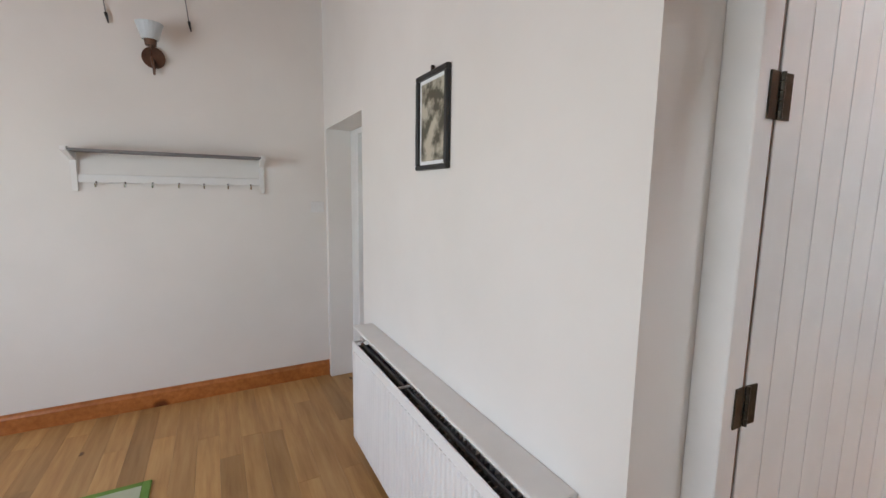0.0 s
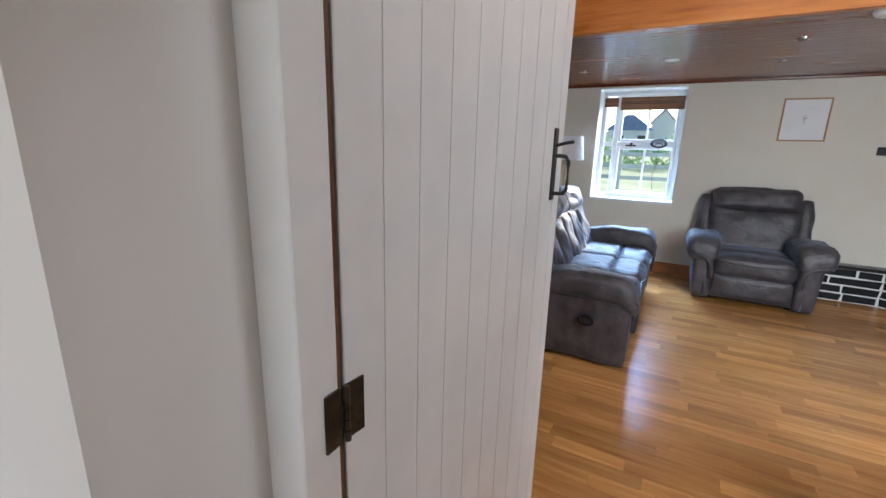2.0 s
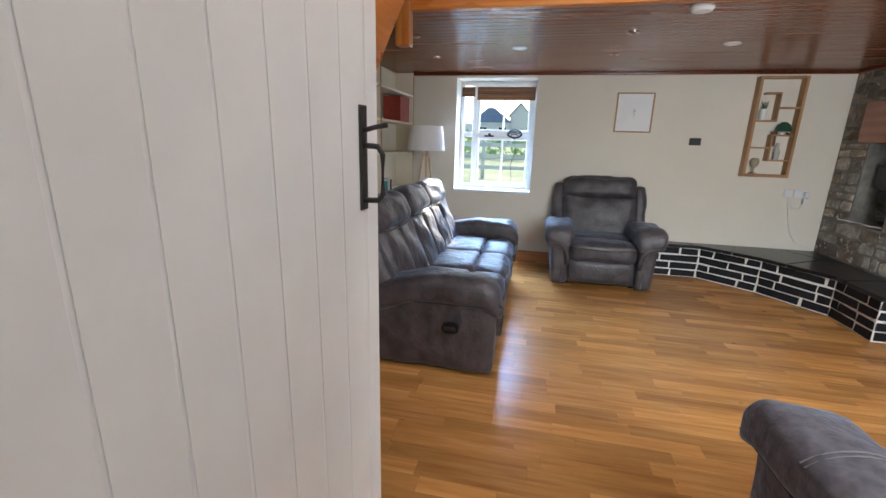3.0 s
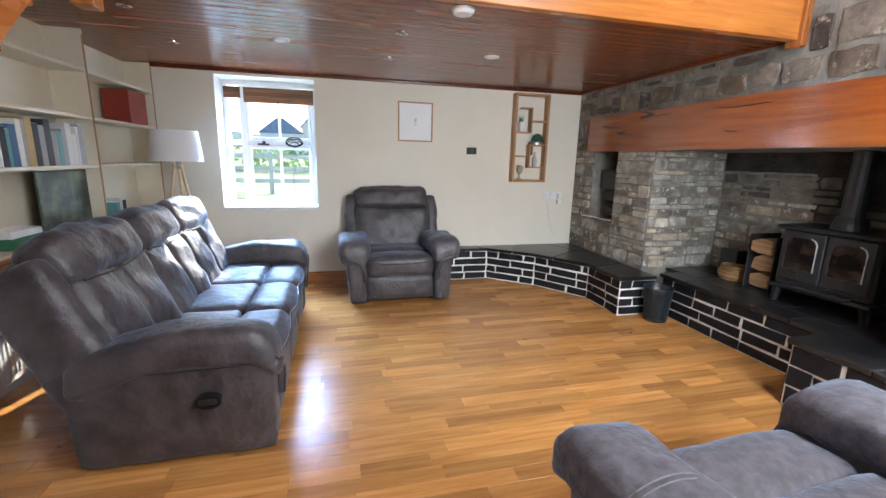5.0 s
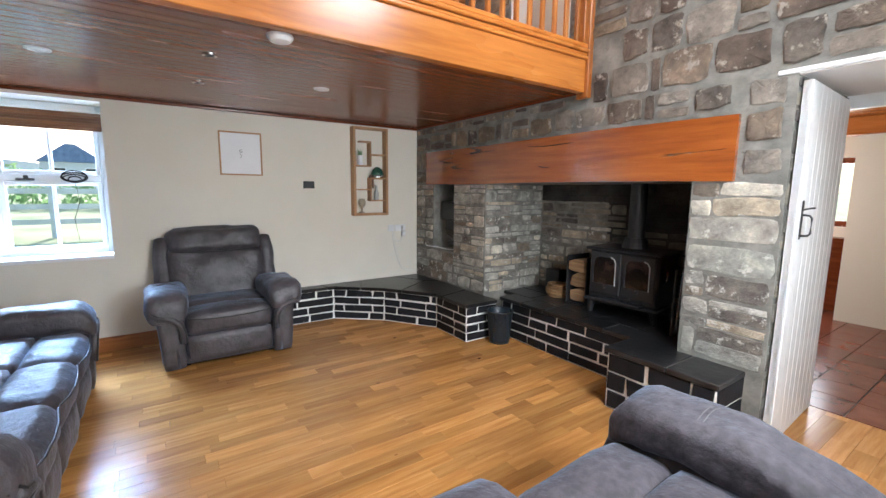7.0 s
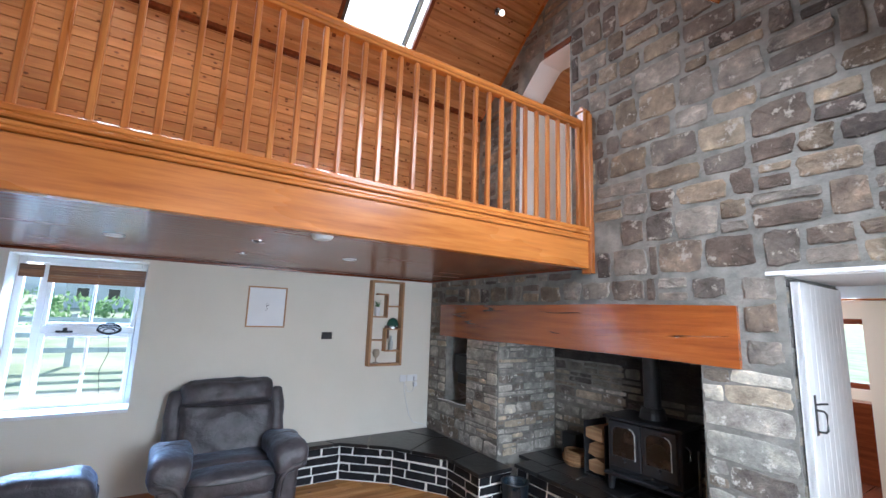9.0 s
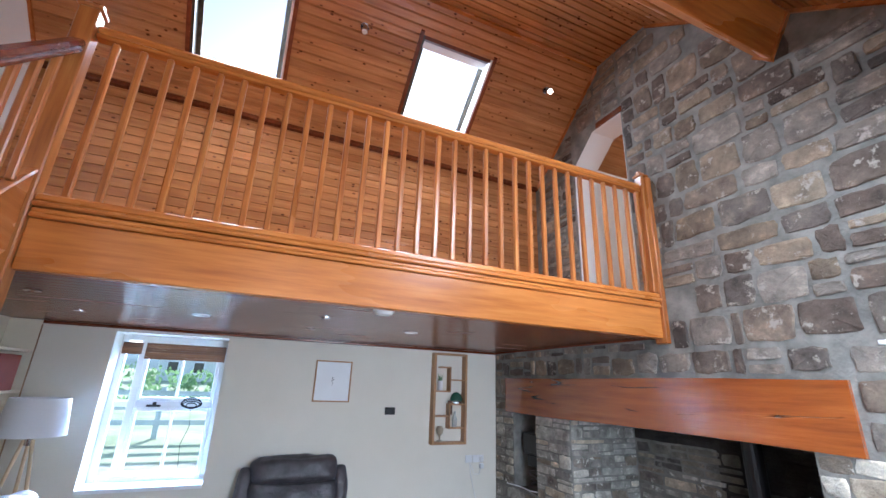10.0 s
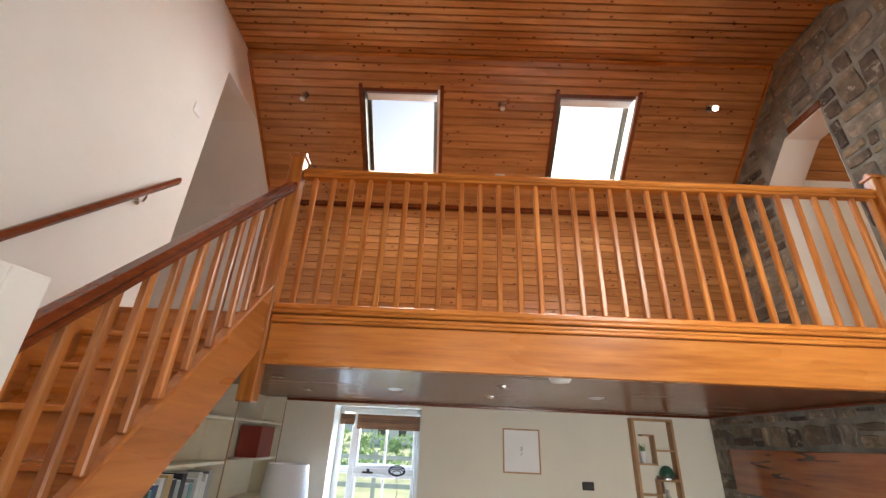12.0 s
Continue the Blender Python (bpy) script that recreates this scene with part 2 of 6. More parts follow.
GREY_SHELF = mottled("grey_wire_shelf", (0.16, 0.16, 0.17), (0.22, 0.22, 0.23), 0.5, 8, 0.1, 60)
PAPER = mottled("white_paper", (0.80, 0.81, 0.82), (0.84, 0.85, 0.86), 0.8, 3, 0.03, 30)
DARK_INK = mottled("dark_ink", (0.10, 0.10, 0.10), (0.16, 0.15, 0.14), 0.8, 9, 0.02, 50)
BAMBOO = wood("bamboo_blind", (0.13, 0.05, 0.018), (0.2, 0.08, 0.03), (0.27, 0.12, 0.05), 1, 0.5, 0, 0.4)
WICKER = wood("wicker", (0.22, 0.11, 0.045), (0.36, 0.2, 0.09), (0.48, 0.29, 0.15), 0, 0.7, 0, 0.4)
TERRACOTTA = mottled("red_quarry_tile", (0.15, 0.045, 0.025), (0.22, 0.07, 0.04), 0.22, 6, 0.1, 30, per_piece=0.25)
GRASS = mottled("grass", (0.30, 0.38, 0.24), (0.50, 0.55, 0.38), 0.95, 0.8, 0.5, 12, spec=0.1, dist=0.03)
GRAVEL = mottled("pale_gravel", (0.42, 0.44, 0.34), (0.6, 0.6, 0.5), 0.95, 3, 0.6, 40, spec=0.1)
HEDGE = mottled("hedge_leaves", (0.11, 0.21, 0.13), (0.21, 0.33, 0.20), 0.9, 5, 0.4, 20, per_piece=0.4, spec=0.15)
nt_ = HEDGE.node_tree
b_ = nt_.nodes["Principled BSDF"]
tr_ = nt_.nodes.new("ShaderNodeBsdfTranslucent")
tr_.inputs[0].default_value = (0.25, 0.42, 0.2, 1)
mx_ = nt_.nodes.new("ShaderNodeMixShader")
mx_.inputs[0].default_value = 0.5
nt_.links.new(b_.outputs[0], mx_.inputs[1])
nt_.links.new(tr_.outputs[0], mx_.inputs[2])
nt_.links.new(mx_.outputs[0], nt_.nodes["Material Output"].inputs[0])
FENCE_PAINT = mottled("pale_fence_rail", (0.34, 0.42, 0.42), (0.45, 0.52, 0.52), 0.8, 4, 0.2, 30)
ROOF_SLATE = mottled("blue_roof_slate", (0.10, 0.14, 0.20), (0.17, 0.22, 0.29), 0.7, 4, 0.2, 20)
RED_BOX = mottled("red_box", (0.2, 0.022, 0.012), (0.27, 0.035, 0.02), 0.5, 4, 0.05, 30)
BARK = mottled("bark", (0.06, 0.045, 0.03), (0.11, 0.085, 0.06), 0.95, 9, 0.8, 30)


def plain(name, c, rough=0.6):
    k = 0.88
    return mottled(name, tuple(v * k for v in c), c, rough, 9, 0.05, 60)


def glass_mat():
    m, nt, b = mat("clear_glass", 0.02)
    b.inputs["Transmission Weight"].default_value = 1.0
    b.inputs["IOR"].default_value = 1.02
    return m


GLASS = glass_mat()
m_, nt_, b_ = mat("lamp_shade_cloth", 0.9)
b_.inputs["Base Color"].default_value = (0.8, 0.8, 0.82, 1)
b_.inputs["Subsurface Weight"].default_value = 0.0
SHADE = m_
m_, nt_, b_ = mat("lit_lamp", 0.4)
b_.inputs["Base Color"].default_value = (1, 0.95, 0.85, 1)
b_.inputs["Emission Color"].default_value = (1, 0.9, 0.72, 1)
b_.inputs["Emission Strength"].default_value = 6
LIT = m_

# ---- mesh helpers ----


def part(name, bm, material, parent=None, label="", smooth=False, kind=""):
    me = bpy.data.meshes.new(name)
    bm.to_mesh(me)
    bm.free()
    me.materials.append(material)
    if smooth:
        for p in me.polygons:
            p.use_smooth = True
    ob = new(name, me)
    if parent:
        ob.parent = parent
    return tagged(ob, label, "", "", kind)


def thing(name, label, category, at=(0, 0, 0), rz=0, group=""):
    e = new(name)
    e.matrix_basis = pose(*at, 0, 0, rz)
    e.empty_display_size = 0.1
    return tagged(e, label, category, group)


def setting(name, bm, material, smooth=False, label=""):
    return tagged(part(name, bm, material, smooth=smooth), label, "", "", "structure")


def box(x0, x1, y0, y1, z0, z1, bevel=0.0, bm=None, seg=1, m=None):
    one = bmesh.new()
    bmesh.ops.create_cube(one, size=1)
    for v in one.verts:
        v.co = Vector((x0 + (v.co.x + 0.5) * (x1 - x0), y0 + (v.co.y + 0.5) * (y1 - y0), z0 + (v.co.z + 0.5) * (z1 - z0)))
    if bevel:
        bmesh.ops.bevel(one, geom=one.edges[:], offset=bevel, segments=seg, profile=0.6, affect="EDGES")
    if m is not None:
        bmesh.ops.transform(one, matrix=m, verts=one.verts)
    return join(bm, one)


def join(bm, one):
    if bm is None:
        return one
    me = bpy.data.meshes.new("tmp")
    one.to_mesh(me)
    one.free()
    bm.from_mesh(me)
    bpy.data.meshes.remove(me)
    return bm


def cyl(p, q, r0, r1=None, n=16, bm=None, caps=True):
    p, q = Vector(p), Vector(q)
    one = bmesh.new()
    bmesh.ops.create_cone(one, cap_ends=caps, segments=n, radius1=r0, radius2=r0 if r1 is None else r1, depth=(q - p).length)
    rot = (q - p).to_track_quat("Z", "Y").to_matrix().to_4x4()
    bmesh.ops.transform(one, matrix=Matrix.Translation((p + q) / 2) @ rot, verts=one.verts)
    return join(bm, one)


def prism(pts, a, b, axis="x", bm=None, bevel=0.0):
    """A polygon in the other two axes (in xyz order) drawn out from a to b along the axis."""
    one = bmesh.new()
    put = {"x": lambda u, v, t: (t, u, v), "y": lambda u, v, t: (u, t, v), "z": lambda u, v, t: (u, v, t)}[axis]
    lo = [one.verts.new(put(u, v, a)) for u, v in pts]
    hi = [one.verts.new(put(u, v, b)) for u, v in pts]
    one.faces.new(lo)
    one.faces.new(hi[::-1])
    for i in range(len(pts)):
        j = (i + 1) % len(pts)
        one.faces.new((lo[i], hi[i], hi[j], lo[j]))
    bmesh.ops.recalc_face_normals(one, faces=one.faces)
    if bevel:
        bmesh.ops.bevel(one, geom=one.edges[:], offset=bevel, segments=1, affect="EDGES")
    return join(bm, one)


def lathe(prof, n=24, bm=None, at=(0, 0, 0)):
    one = bmesh.new()
    rings = []
    for r, z in prof:
        rings.append([one.verts.new((at[0] + max(r, 1e-4) * math.cos(2 * math.pi * i / n), at[1] + max(r, 1e-4) * math.sin(2 * math.pi * i / n), at[2] + z)) for i in range(n)])
    for a, b in zip(rings, rings[1:]):
        for i in range(n):
            one.faces.new((a[i], a[(i + 1) % n], b[(i + 1) % n], b[i]))
    bmesh.ops.recalc_face_normals(one, faces=one.faces)
    return join(bm, one)


def tube(points, r, n=8, bm=None, closed=False):
    pts = [Vector(p) for p in points]
    one = bmesh.new()
    rings = []
    k = len(pts)
    for i, p in enumerate(pts):
        if closed:
            d = pts[(i + 1) % k] - pts[i - 1]
        else:
            d = pts[min(i + 1, k - 1)] - pts[max(i - 1, 0)]
        q = d.to_track_quat("Z", "Y")
        rings.append([one.verts.new(p + q @ Vector((r * math.cos(2 * math.pi * j / n), r * math.sin(2 * math.pi * j / n), 0))) for j in range(n)])
    pairs = list(zip(rings, rings[1:])) + ([(rings[-1], rings[0])] if closed else [])
    for a, b in pairs:
        for j in range(n):
            one.faces.new((a[j], a[(j + 1) % n], b[(j + 1) % n], b[j]))
    if not closed:
        one.faces.new(rings[0][::-1])
        one.faces.new(rings[-1])
    return join(bm, one)


def cushion(x0, x1, y0, y1, z0, z1, r=0.06, puff=0.03, cuts=6, m=None, wrinkle=0.006, seed=0):
    """A padded block: rounded, bulging in the middle of its faces, lightly creased."""
    one = bmesh.new()
    bmesh.ops.create_cube(one, size=1)
    bmesh.ops.subdivide_edges(one, edges=one.edges[:], cuts=cuts, use_grid_fill=True)
    sx, sy, sz = x1 - x0, y1 - y0, z1 - z0
    c = Vector(((x0 + x1) / 2, (y0 + y1) / 2, (z0 + z1) / 2))
    for v in one.verts:
        p = Vector((v.co.x * sx, v.co.y * sy, v.co.z * sz))
        inner = Vector((max(-sx / 2 + r, min(sx / 2 - r, p.x)), max(-sy / 2 + r, min(sy / 2 - r, p.y)), max(-sz / 2 + r, min(sz / 2 - r, p.z))))
        d = p - inner
        out = d.normalized() if d.length > 1e-6 else Vector((0, 0, 0))
        if d.length > 1e-6:
            p = inner + out * r
        u = Vector((2 * v.co.x, 2 * v.co.y, 2 * v.co.z))
        if abs(u.z) > 0.99:
            p.z += math.copysign(puff * (1 - u.x**2) * (1 - u.y**2), u.z)
        if abs(u.y) > 0.99:
            p.y += math.copysign(puff * (1 - u.x**2) * (1 - u.z**2), u.y)
        if abs(u.x) > 0.99:
            p.x += math.copysign(puff * (1 - u.z**2) * (1 - u.y**2), u.x)
        p += out * noise.noise(p * 7 + Vector((seed, seed * 2, 0))) * wrinkle * 2
        if wrinkle >= 0.01:
            fold = abs(noise.noise(Vector((p.x * 16 + seed * 3, p.y * 2, p.z * 2.5))))
            p += out * (0.5 - fold) * 0.010 * min(1.0, abs(u.z) * 1.3 + 0.25)
        v.co = p + c
    if m is not None:
        bmesh.ops.transform(one, matrix=m, verts=one.verts)
    return one

# ---- structure ----
EX, SY, NY, WX, WX0 = 6.52, -2.75, 2.07, 1.28, 0.953   # inner faces: east, stone gable, north; west wall living side and hall side
SOF, GAL = 2.225, 2.50                                 # soffit and gallery floor
CR_E, CR_W, FLAT, PITCH_E, PITCH_W = 4.40, 3.80, 5.09, 0.847, 0.80


def roof_z(x):
    return FLAT - PITCH_E * (x - CR_E) if x > CR_E else (FLAT if x > CR_W else FLAT - PITCH_W * (CR_W - x))


setting("floor", box(-2.7, 6.9, -7.3, 4.0, -0.25, -0.012), MORTAR)
WIN = (0.362, 1.305, 0.85, 2.17)
bm = box(EX, 6.90, -3.63, WIN[0], 0, 2.5)
box(EX, 6.90, WIN[1], 2.6, 0, 2.5, bm=bm)
box(EX, 6.90, WIN[0], WIN[1], 0, WIN[2], bm=bm)
box(EX, 6.90, WIN[0], WIN[1], WIN[3], 2.5, bm=bm)
setting("wall_east", bm, CREAM, label="cream plastered wall with a deep window reveal")

# north wall with the gallery doorway
HX = 4.27
bm = box(WX, EX, NY, 2.5, 0, GAL)
prism([(WX, GAL), (HX, GAL), (HX, 5.3), (WX, 5.3)], NY, 2.5, "y", bm)
prism([(HX, 4.65), (6.6, 4.65), (6.6, 5.3), (HX, 5.3)], NY, 2.5, "y", bm)
prism([(5.55, GAL), (6.6, GAL), (6.6, 4.65), (5.55, 4.65)], NY, 2.5, "y", bm)
setting("wall_north", bm, WHITE_PLASTER, label="white plastered wall beside the stairs")
bm = box(3.5, 5.7, 3.2, 3.3, GAL, 4.8)
box(5.6, 5.7, 2.5, 3.2, GAL, 4.8, bm=bm)
box(3.4, 3.5, 2.5, 3.3, GAL, 4.8, bm=bm)
setting("wall_passage", bm, WHITE_PLASTER)
setting("ceiling_reveal", prism([(HX, 4.66), (4.88, 4.66), (5.55, roof_z(5.55) - 0.025), (5.55, roof_z(5.55) + 0.035), (4.88, roof_z(4.88) + 0.035), (HX, 4.72)], NY + 0.001, 2.5, "y"), WHITE_PLASTER)
setting("floor_passage", box(3.5, 5.6, 2.5, 3.2, 2.42, GAL), PINE_Y)
setting("ceiling_passage", prism([(3.4, 4.8), (4.75, 4.8), (5.6, 4.05), (5.7, 4.05), (5.7, 5.0), (3.4, 5.0)], 2.5, 3.3, "y"), WHITE_PLASTER)

# west wall, between hall and living room
DY0, DY1, DH = -0.12, 0.735, 2.04
HD0, HD1, HDH = 2.72, 3.60, 1.995
# the gap at y -1.85 to -0.75 is an added window opening, unseen
bm = box(WX0, WX, -1.85, DY0 - 0.05, 0, 0.9)
box(WX0, WX, -1.85, DY0 - 0.05, 2.1, 5.3, bm=bm)
box(WX0, WX, -3.63, -1.85, 0, 5.3, bm=bm)
box(WX0, WX, -0.75, DY0 - 0.05, 0.9, 2.1, bm=bm)
box(WX0, WX, DY0 - 0.05, 0.822, DH + 0.05, 5.3, bm=bm)
prism([(WX0, 0.815), (1.17, 0.822), (WX, 0.822), (WX, HD0), (WX0, HD0)], 0, 5.3, "z", bm)
box(WX0, WX, HD0, 3.67, HDH, 5.3, bm=bm)
box(WX0, WX, HD1, 3.67, 0, HDH, bm=bm)
setting("wall_west", bm, WHITE_PLASTER, label="white plastered wall between hall and living room")

# hall walls
setting("wall_hall_north", box(-2.7, WX, 3.67, 3.9, 0, 5.3), WHITE_PLASTER)
setting("wall_hall_south", box(-2.7, WX0, -0.55, -0.4, 0, 3.2), WHITE_PLASTER)
bm = box(-2.9, -2.6, -1.5, 0.2, 0, 5.3)
box(-2.9, -2.6, 2.6, 3.9, 0, 5.3, bm=bm)
box(-2.9, -2.6, 0.2, 2.6, 0, 0.85, bm=bm)
box(-2.9, -2.6, 0.2, 2.6, 2.15, 5.3, bm=bm)
setting("wall_hall_west", bm, WHITE_PLASTER)

# stone gable: mortar bed behind the stones
KX0, KX1, KH = 1.80, 2.68, 2.085
FB = -3.58
M_X0, M_X1, M_Z0, M_Z1 = 2.925, 6.25, 1.53, 1.905
bm = box(-0.2, KX0, -3.63, SY, 0, 5.3)
box(KX0, KX1, -3.63, SY, KH, 5.3, bm=bm)
box(KX1, 3.16, -3.63, SY, 0, M_Z0, bm=bm)
box(KX1, 6.52, -3.63, SY, M_Z0, GAL, bm=bm)
box(KX1, 4.18, -3.05, SY, GAL, 5.3, bm=bm)
box(4.86, 6.52, -3.05, SY, GAL, 5.3, bm=bm)
prism([(4.18, 4.38), (4.56, 4.38), (4.86, 4.1), (4.86, 5.3), (4.18, 5.3)], -3.05, SY, "y", bm)
box(5.15, 5.70, FB, SY, 0, M_Z0, bm=bm)
box(5.70, 6.52, -3.06, SY, 0, 0.76, bm=bm)
box(5.70, 6.12, -3.63, -3.06, 0, M_Z0, bm=bm)
box(6.12, 6.52, -3.63, SY, 0.76, M_Z0, bm=bm)
setting("wall_gable", bm, MORTAR, label="rubble stone gable wall with grey mortar joints")
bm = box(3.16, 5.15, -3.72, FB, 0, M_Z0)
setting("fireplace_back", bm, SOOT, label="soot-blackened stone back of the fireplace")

setting("fireplace_back_pointing", box(4.30, 5.148, FB + 0.0005, FB + 0.006, 0.393, 1.36), MORTAR, label="pale mortar on the east end of the fireplace back")

# kitchen beyond the gable
bm = box(0.6, 0.75, -7.2, -3.63, 0, 2.4)
box(0.6, 3.3, -7.35, -7.2, 0, 2.4, bm=bm)
box(4.6, 5.5, -7.35, -7.2, 0, 2.4, bm=bm)
box(3.3, 4.6, -7.35, -7.2, 0, 1.05, bm=bm)
box(3.3, 4.6, -7.35, -7.2, 1.92, 2.4, bm=bm)
box(5.35, 5.5, -7.2, -3.63, 0, 2.4, bm=bm)
setting("wall_kitchen", bm, CREAM)
setting("wall_kitchen_partition", box(0.75, 3.20, -6.55, -6.45, 0, 2.11), CREAM)
setting("ceiling_kitchen", box(0.6, 5.5, -7.35, -3.63, 2.3, 2.4), PINE_X)
setting("beam_kitchen", box(0.75, 5.35, -6.58, -6.40, 2.115, 2.3), PINE_X)

# outside ground in one sheet
bm = bmesh.new()
xs_ = [-600, -20, 7.0, 10, 13, 15, 18, 24, 40, 60, 120, 600]
ys_ = [-600, -60, -20, -8, 0, 8, 20, 60, 600]
ground_z = lambda x: -0.3 if x < 7.1 else (-0.3 + 0.65 * min(1.0, (x - 7) / 9) if x < 18 else min(3.0, 0.35 + (x - 18) * 0.035))
gv = [[bm.verts.new((x, y, ground_z(x))) for y in ys_] for x in xs_]
for i in range(len(xs_) - 1):
    for j in range(len(ys_) - 1):
        bm.faces.new((gv[i][j], gv[i + 1][j], gv[i + 1][j + 1], gv[i][j + 1]))
setting("ground", bm, GRASS)


def boards(bm, x0, x1, y0, y1, z_of, n, holes=(), thick=0.02, gap=0.011):
    """Boards along y that follow z_of(x), n of them between x0 and x1, with gaps for holes (x0, x1, y0, y1)."""
    for i in range(n):
        a, b = x0 + (x1 - x0) * i / n, x0 + (x1 - x0) * (i + 1) / n
        spans = [(y0, y1)]
        for hx0, hx1, hy0, hy1 in holes:
            if b > hx0 + 0.001 and a < hx1 - 0.001:
                spans = [s for p, q in spans for s in (((p, hy0), (hy1, q)) if p < hy0 and q > hy1 else ((p, q),))]
        for p, q in spans:
            k = (b - a)
            g = gap
            za, zb = z_of(a), z_of(b)
            sl = (zb - za) / k
            # profile in (x, z), with a recessed tongue between faces
            prof = [(a, za + 0.016), (a + g, za + sl * g + 0.016), (a + g * 1.4, za + sl * g * 1.4), (b, zb), (b, zb + thick), (a, za + thick)]
            one = bmesh.new()
            lo = [one.verts.new((u, p, v)) for u, v in prof]
            hi = [one.verts.new((u, q, v)) for u, v in prof]
            for j in range(len(prof)):
                t = (j + 1) % len(prof)
                one.faces.new((lo[j], hi[j], hi[t], lo[t]))
            bmesh.ops.recalc_face_normals(one, faces=one.faces)
            join(bm, one)
    return bm


SKY = [(4.635, 5.285, 0.27, 1.02), (4.635, 5.285, -1.60, -0.85)]
bm = bmesh.new()
boards(bm, CR_E, 4.635, SY, NY, roof_z, 4, thick=0.03)
boards(bm, 4.635, 5.285, SY, NY, roof_z, 11, SKY, thick=0.03)
boards(bm, 5.285, 5.56, SY, NY, roof_z, 5, thick=0.03)
setting("ceiling_slope_east", bm, BOARD_CEIL, label="knotty varnished pine boarding on the roof slope")
bm = boards(bmesh.new(), CR_W, CR_E, SY, NY, roof_z, 9, thick=0.03)
setting("ceiling_flat", bm, BOARD_CEIL, label="knotty varnished pine boarding")
bm = boards(bmesh.new(), WX - 0.1, CR_W, SY, NY, roof_z, 36, thick=0.03)
setting("ceiling_slope_west", bm, BOARD_CEIL, label="knotty varnished pine boarding")
# roof skin above the boards
bm = prism([(CR_E, FLAT + 0.04), (4.635, roof_z(4.635) + 0.04), (4.635, roof_z(4.635) + 0.3), (CR_E, FLAT + 0.3)], -3.63, 2.6, "y")
for y0, y1 in ((-3.63, -1.6), (-0.85, 0.27), (1.02, 2.6)):
    prism([(4.635, roof_z(4.635) + 0.04), (5.47, roof_z(5.47) + 0.04), (5.47, roof_z(5.47) + 0.3), (4.635, roof_z(4.635) + 0.3)], y0, y1, "y", bm)
prism([(5.47, roof_z(5.47) + 0.04), (7.3, roof_z(7.3) + 0.04), (7.3, roof_z(7.3) + 0.3), (5.47, roof_z(5.47) + 0.3)], -3.63, 2.6, "y", bm)
prism([(1.1, roof_z(1.1) + 0.04), (CR_W, FLAT + 0.04), (CR_E, FLAT + 0.04), (CR_E, FLAT + 0.3), (CR_W, FLAT + 0.3), (1.1, roof_z(1.1) + 0.3)], -3.63, 2.6, "y", bm)
setting("roof", bm, ROOF_SLATE)
setting("roof_hall", box(-3.0, WX0, -0.55, 3.9, 3.02, 3.2), BOARD_CEIL)
setting("roof_passage", box(3.4, 7.1, 2.4, 3.6, 5.3, 5.4), ROOF_SLATE)

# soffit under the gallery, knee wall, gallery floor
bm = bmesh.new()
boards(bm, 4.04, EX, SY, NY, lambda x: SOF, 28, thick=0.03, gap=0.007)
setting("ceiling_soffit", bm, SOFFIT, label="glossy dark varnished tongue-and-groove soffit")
setting("floor_gallery", box(4.04, EX, SY, NY, 2.3, GAL), PINE_Y)
bm = bmesh.new()
for i in range(21):
    z = GAL + i * 0.0795
    box(5.55, 5.58, SY, NY, z, z + 0.073, bm=bm)
    box(5.565, 5.58, SY, NY, z + 0.073, z + 0.0795, bm=bm)
setting("wall_knee", bm, BOARD_CEIL, label="knotty pine boarded knee wall")
KZ = roof_z(5.5)
setting("trim_knee", box(5.50, 5.555, SY, NY, KZ - 0.06, KZ - 0.015, 0.006), PINE_DARK)
for nm, a, b in (("trim_slope", 4.42, 5.5), ):
    for y0 in (SY, NY - 0.02):
        prof = prism([(a, roof_z(a) - 0.035), (b, roof_z(b) - 0.035), (b, roof_z(b) - 0.003), (a, roof_z(a) - 0.003)], y0, y0 + 0.02, "y")
        setting(nm, prof, PINE_X)
        setting("trim_slope_west", prism([(2.0, roof_z(2.0) - 0.035), (CR_W, FLAT - 0.035), (CR_W, FLAT - 0.003), (2.0, roof_z(2.0) - 0.003)], y0, y0 + 0.02, "y"), PINE_X)
setting("trim_crease", box(CR_E - 0.01, CR_E + 0.03, SY + 0.02, NY - 0.02, FLAT - 0.03, FLAT - 0.004, 0.004), PINE_Y)
# boxed timber truss on the west slope
setting("beam_truss", prism([(3.34, 4.80), (3.0, 4.06), (2.91, 3.97), (2.76, 4.24), (2.90, 4.6)], SY, NY, "y", bevel=0.006), PINE_Y, label="boxed orange pine beam under the roof slope")
setting("trim_truss", prism([(3.0, 4.06), (2.91, 3.97), (2.76, 4.24), (2.745, 4.23), (2.905, 3.945), (3.015, 4.05)], SY + 0.001, SY + 0.03, "y"), PINE_X)
setting("trim_soffit_wall", box(EX - 0.025, EX, SY, NY, SOF - 0.03, SOF - 0.003, 0.005), PINE_DARK)
setting("trim_soffit_gable", box(4.04, EX - 0.025, SY, SY + 0.02, SOF - 0.022, SOF - 0.003, 0.004), PINE_DARK)

# gallery edge
setting("beam_gallery", box(3.975, 4.04, SY, 1.122, 2.20, 2.43, 0.004), PINE_Y, label="orange varnished pine fascia board of the gallery")
bm = box(3.955, 4.04, SY, 1.122, 2.432, 2.455, 0.006)
box(3.965, 4.04, SY, 1.122, 2.457, 2.478, 0.005, bm=bm)
box(3.945, 4.04, SY, 1.122, 2.482, 2.505, 0.007, bm=bm)
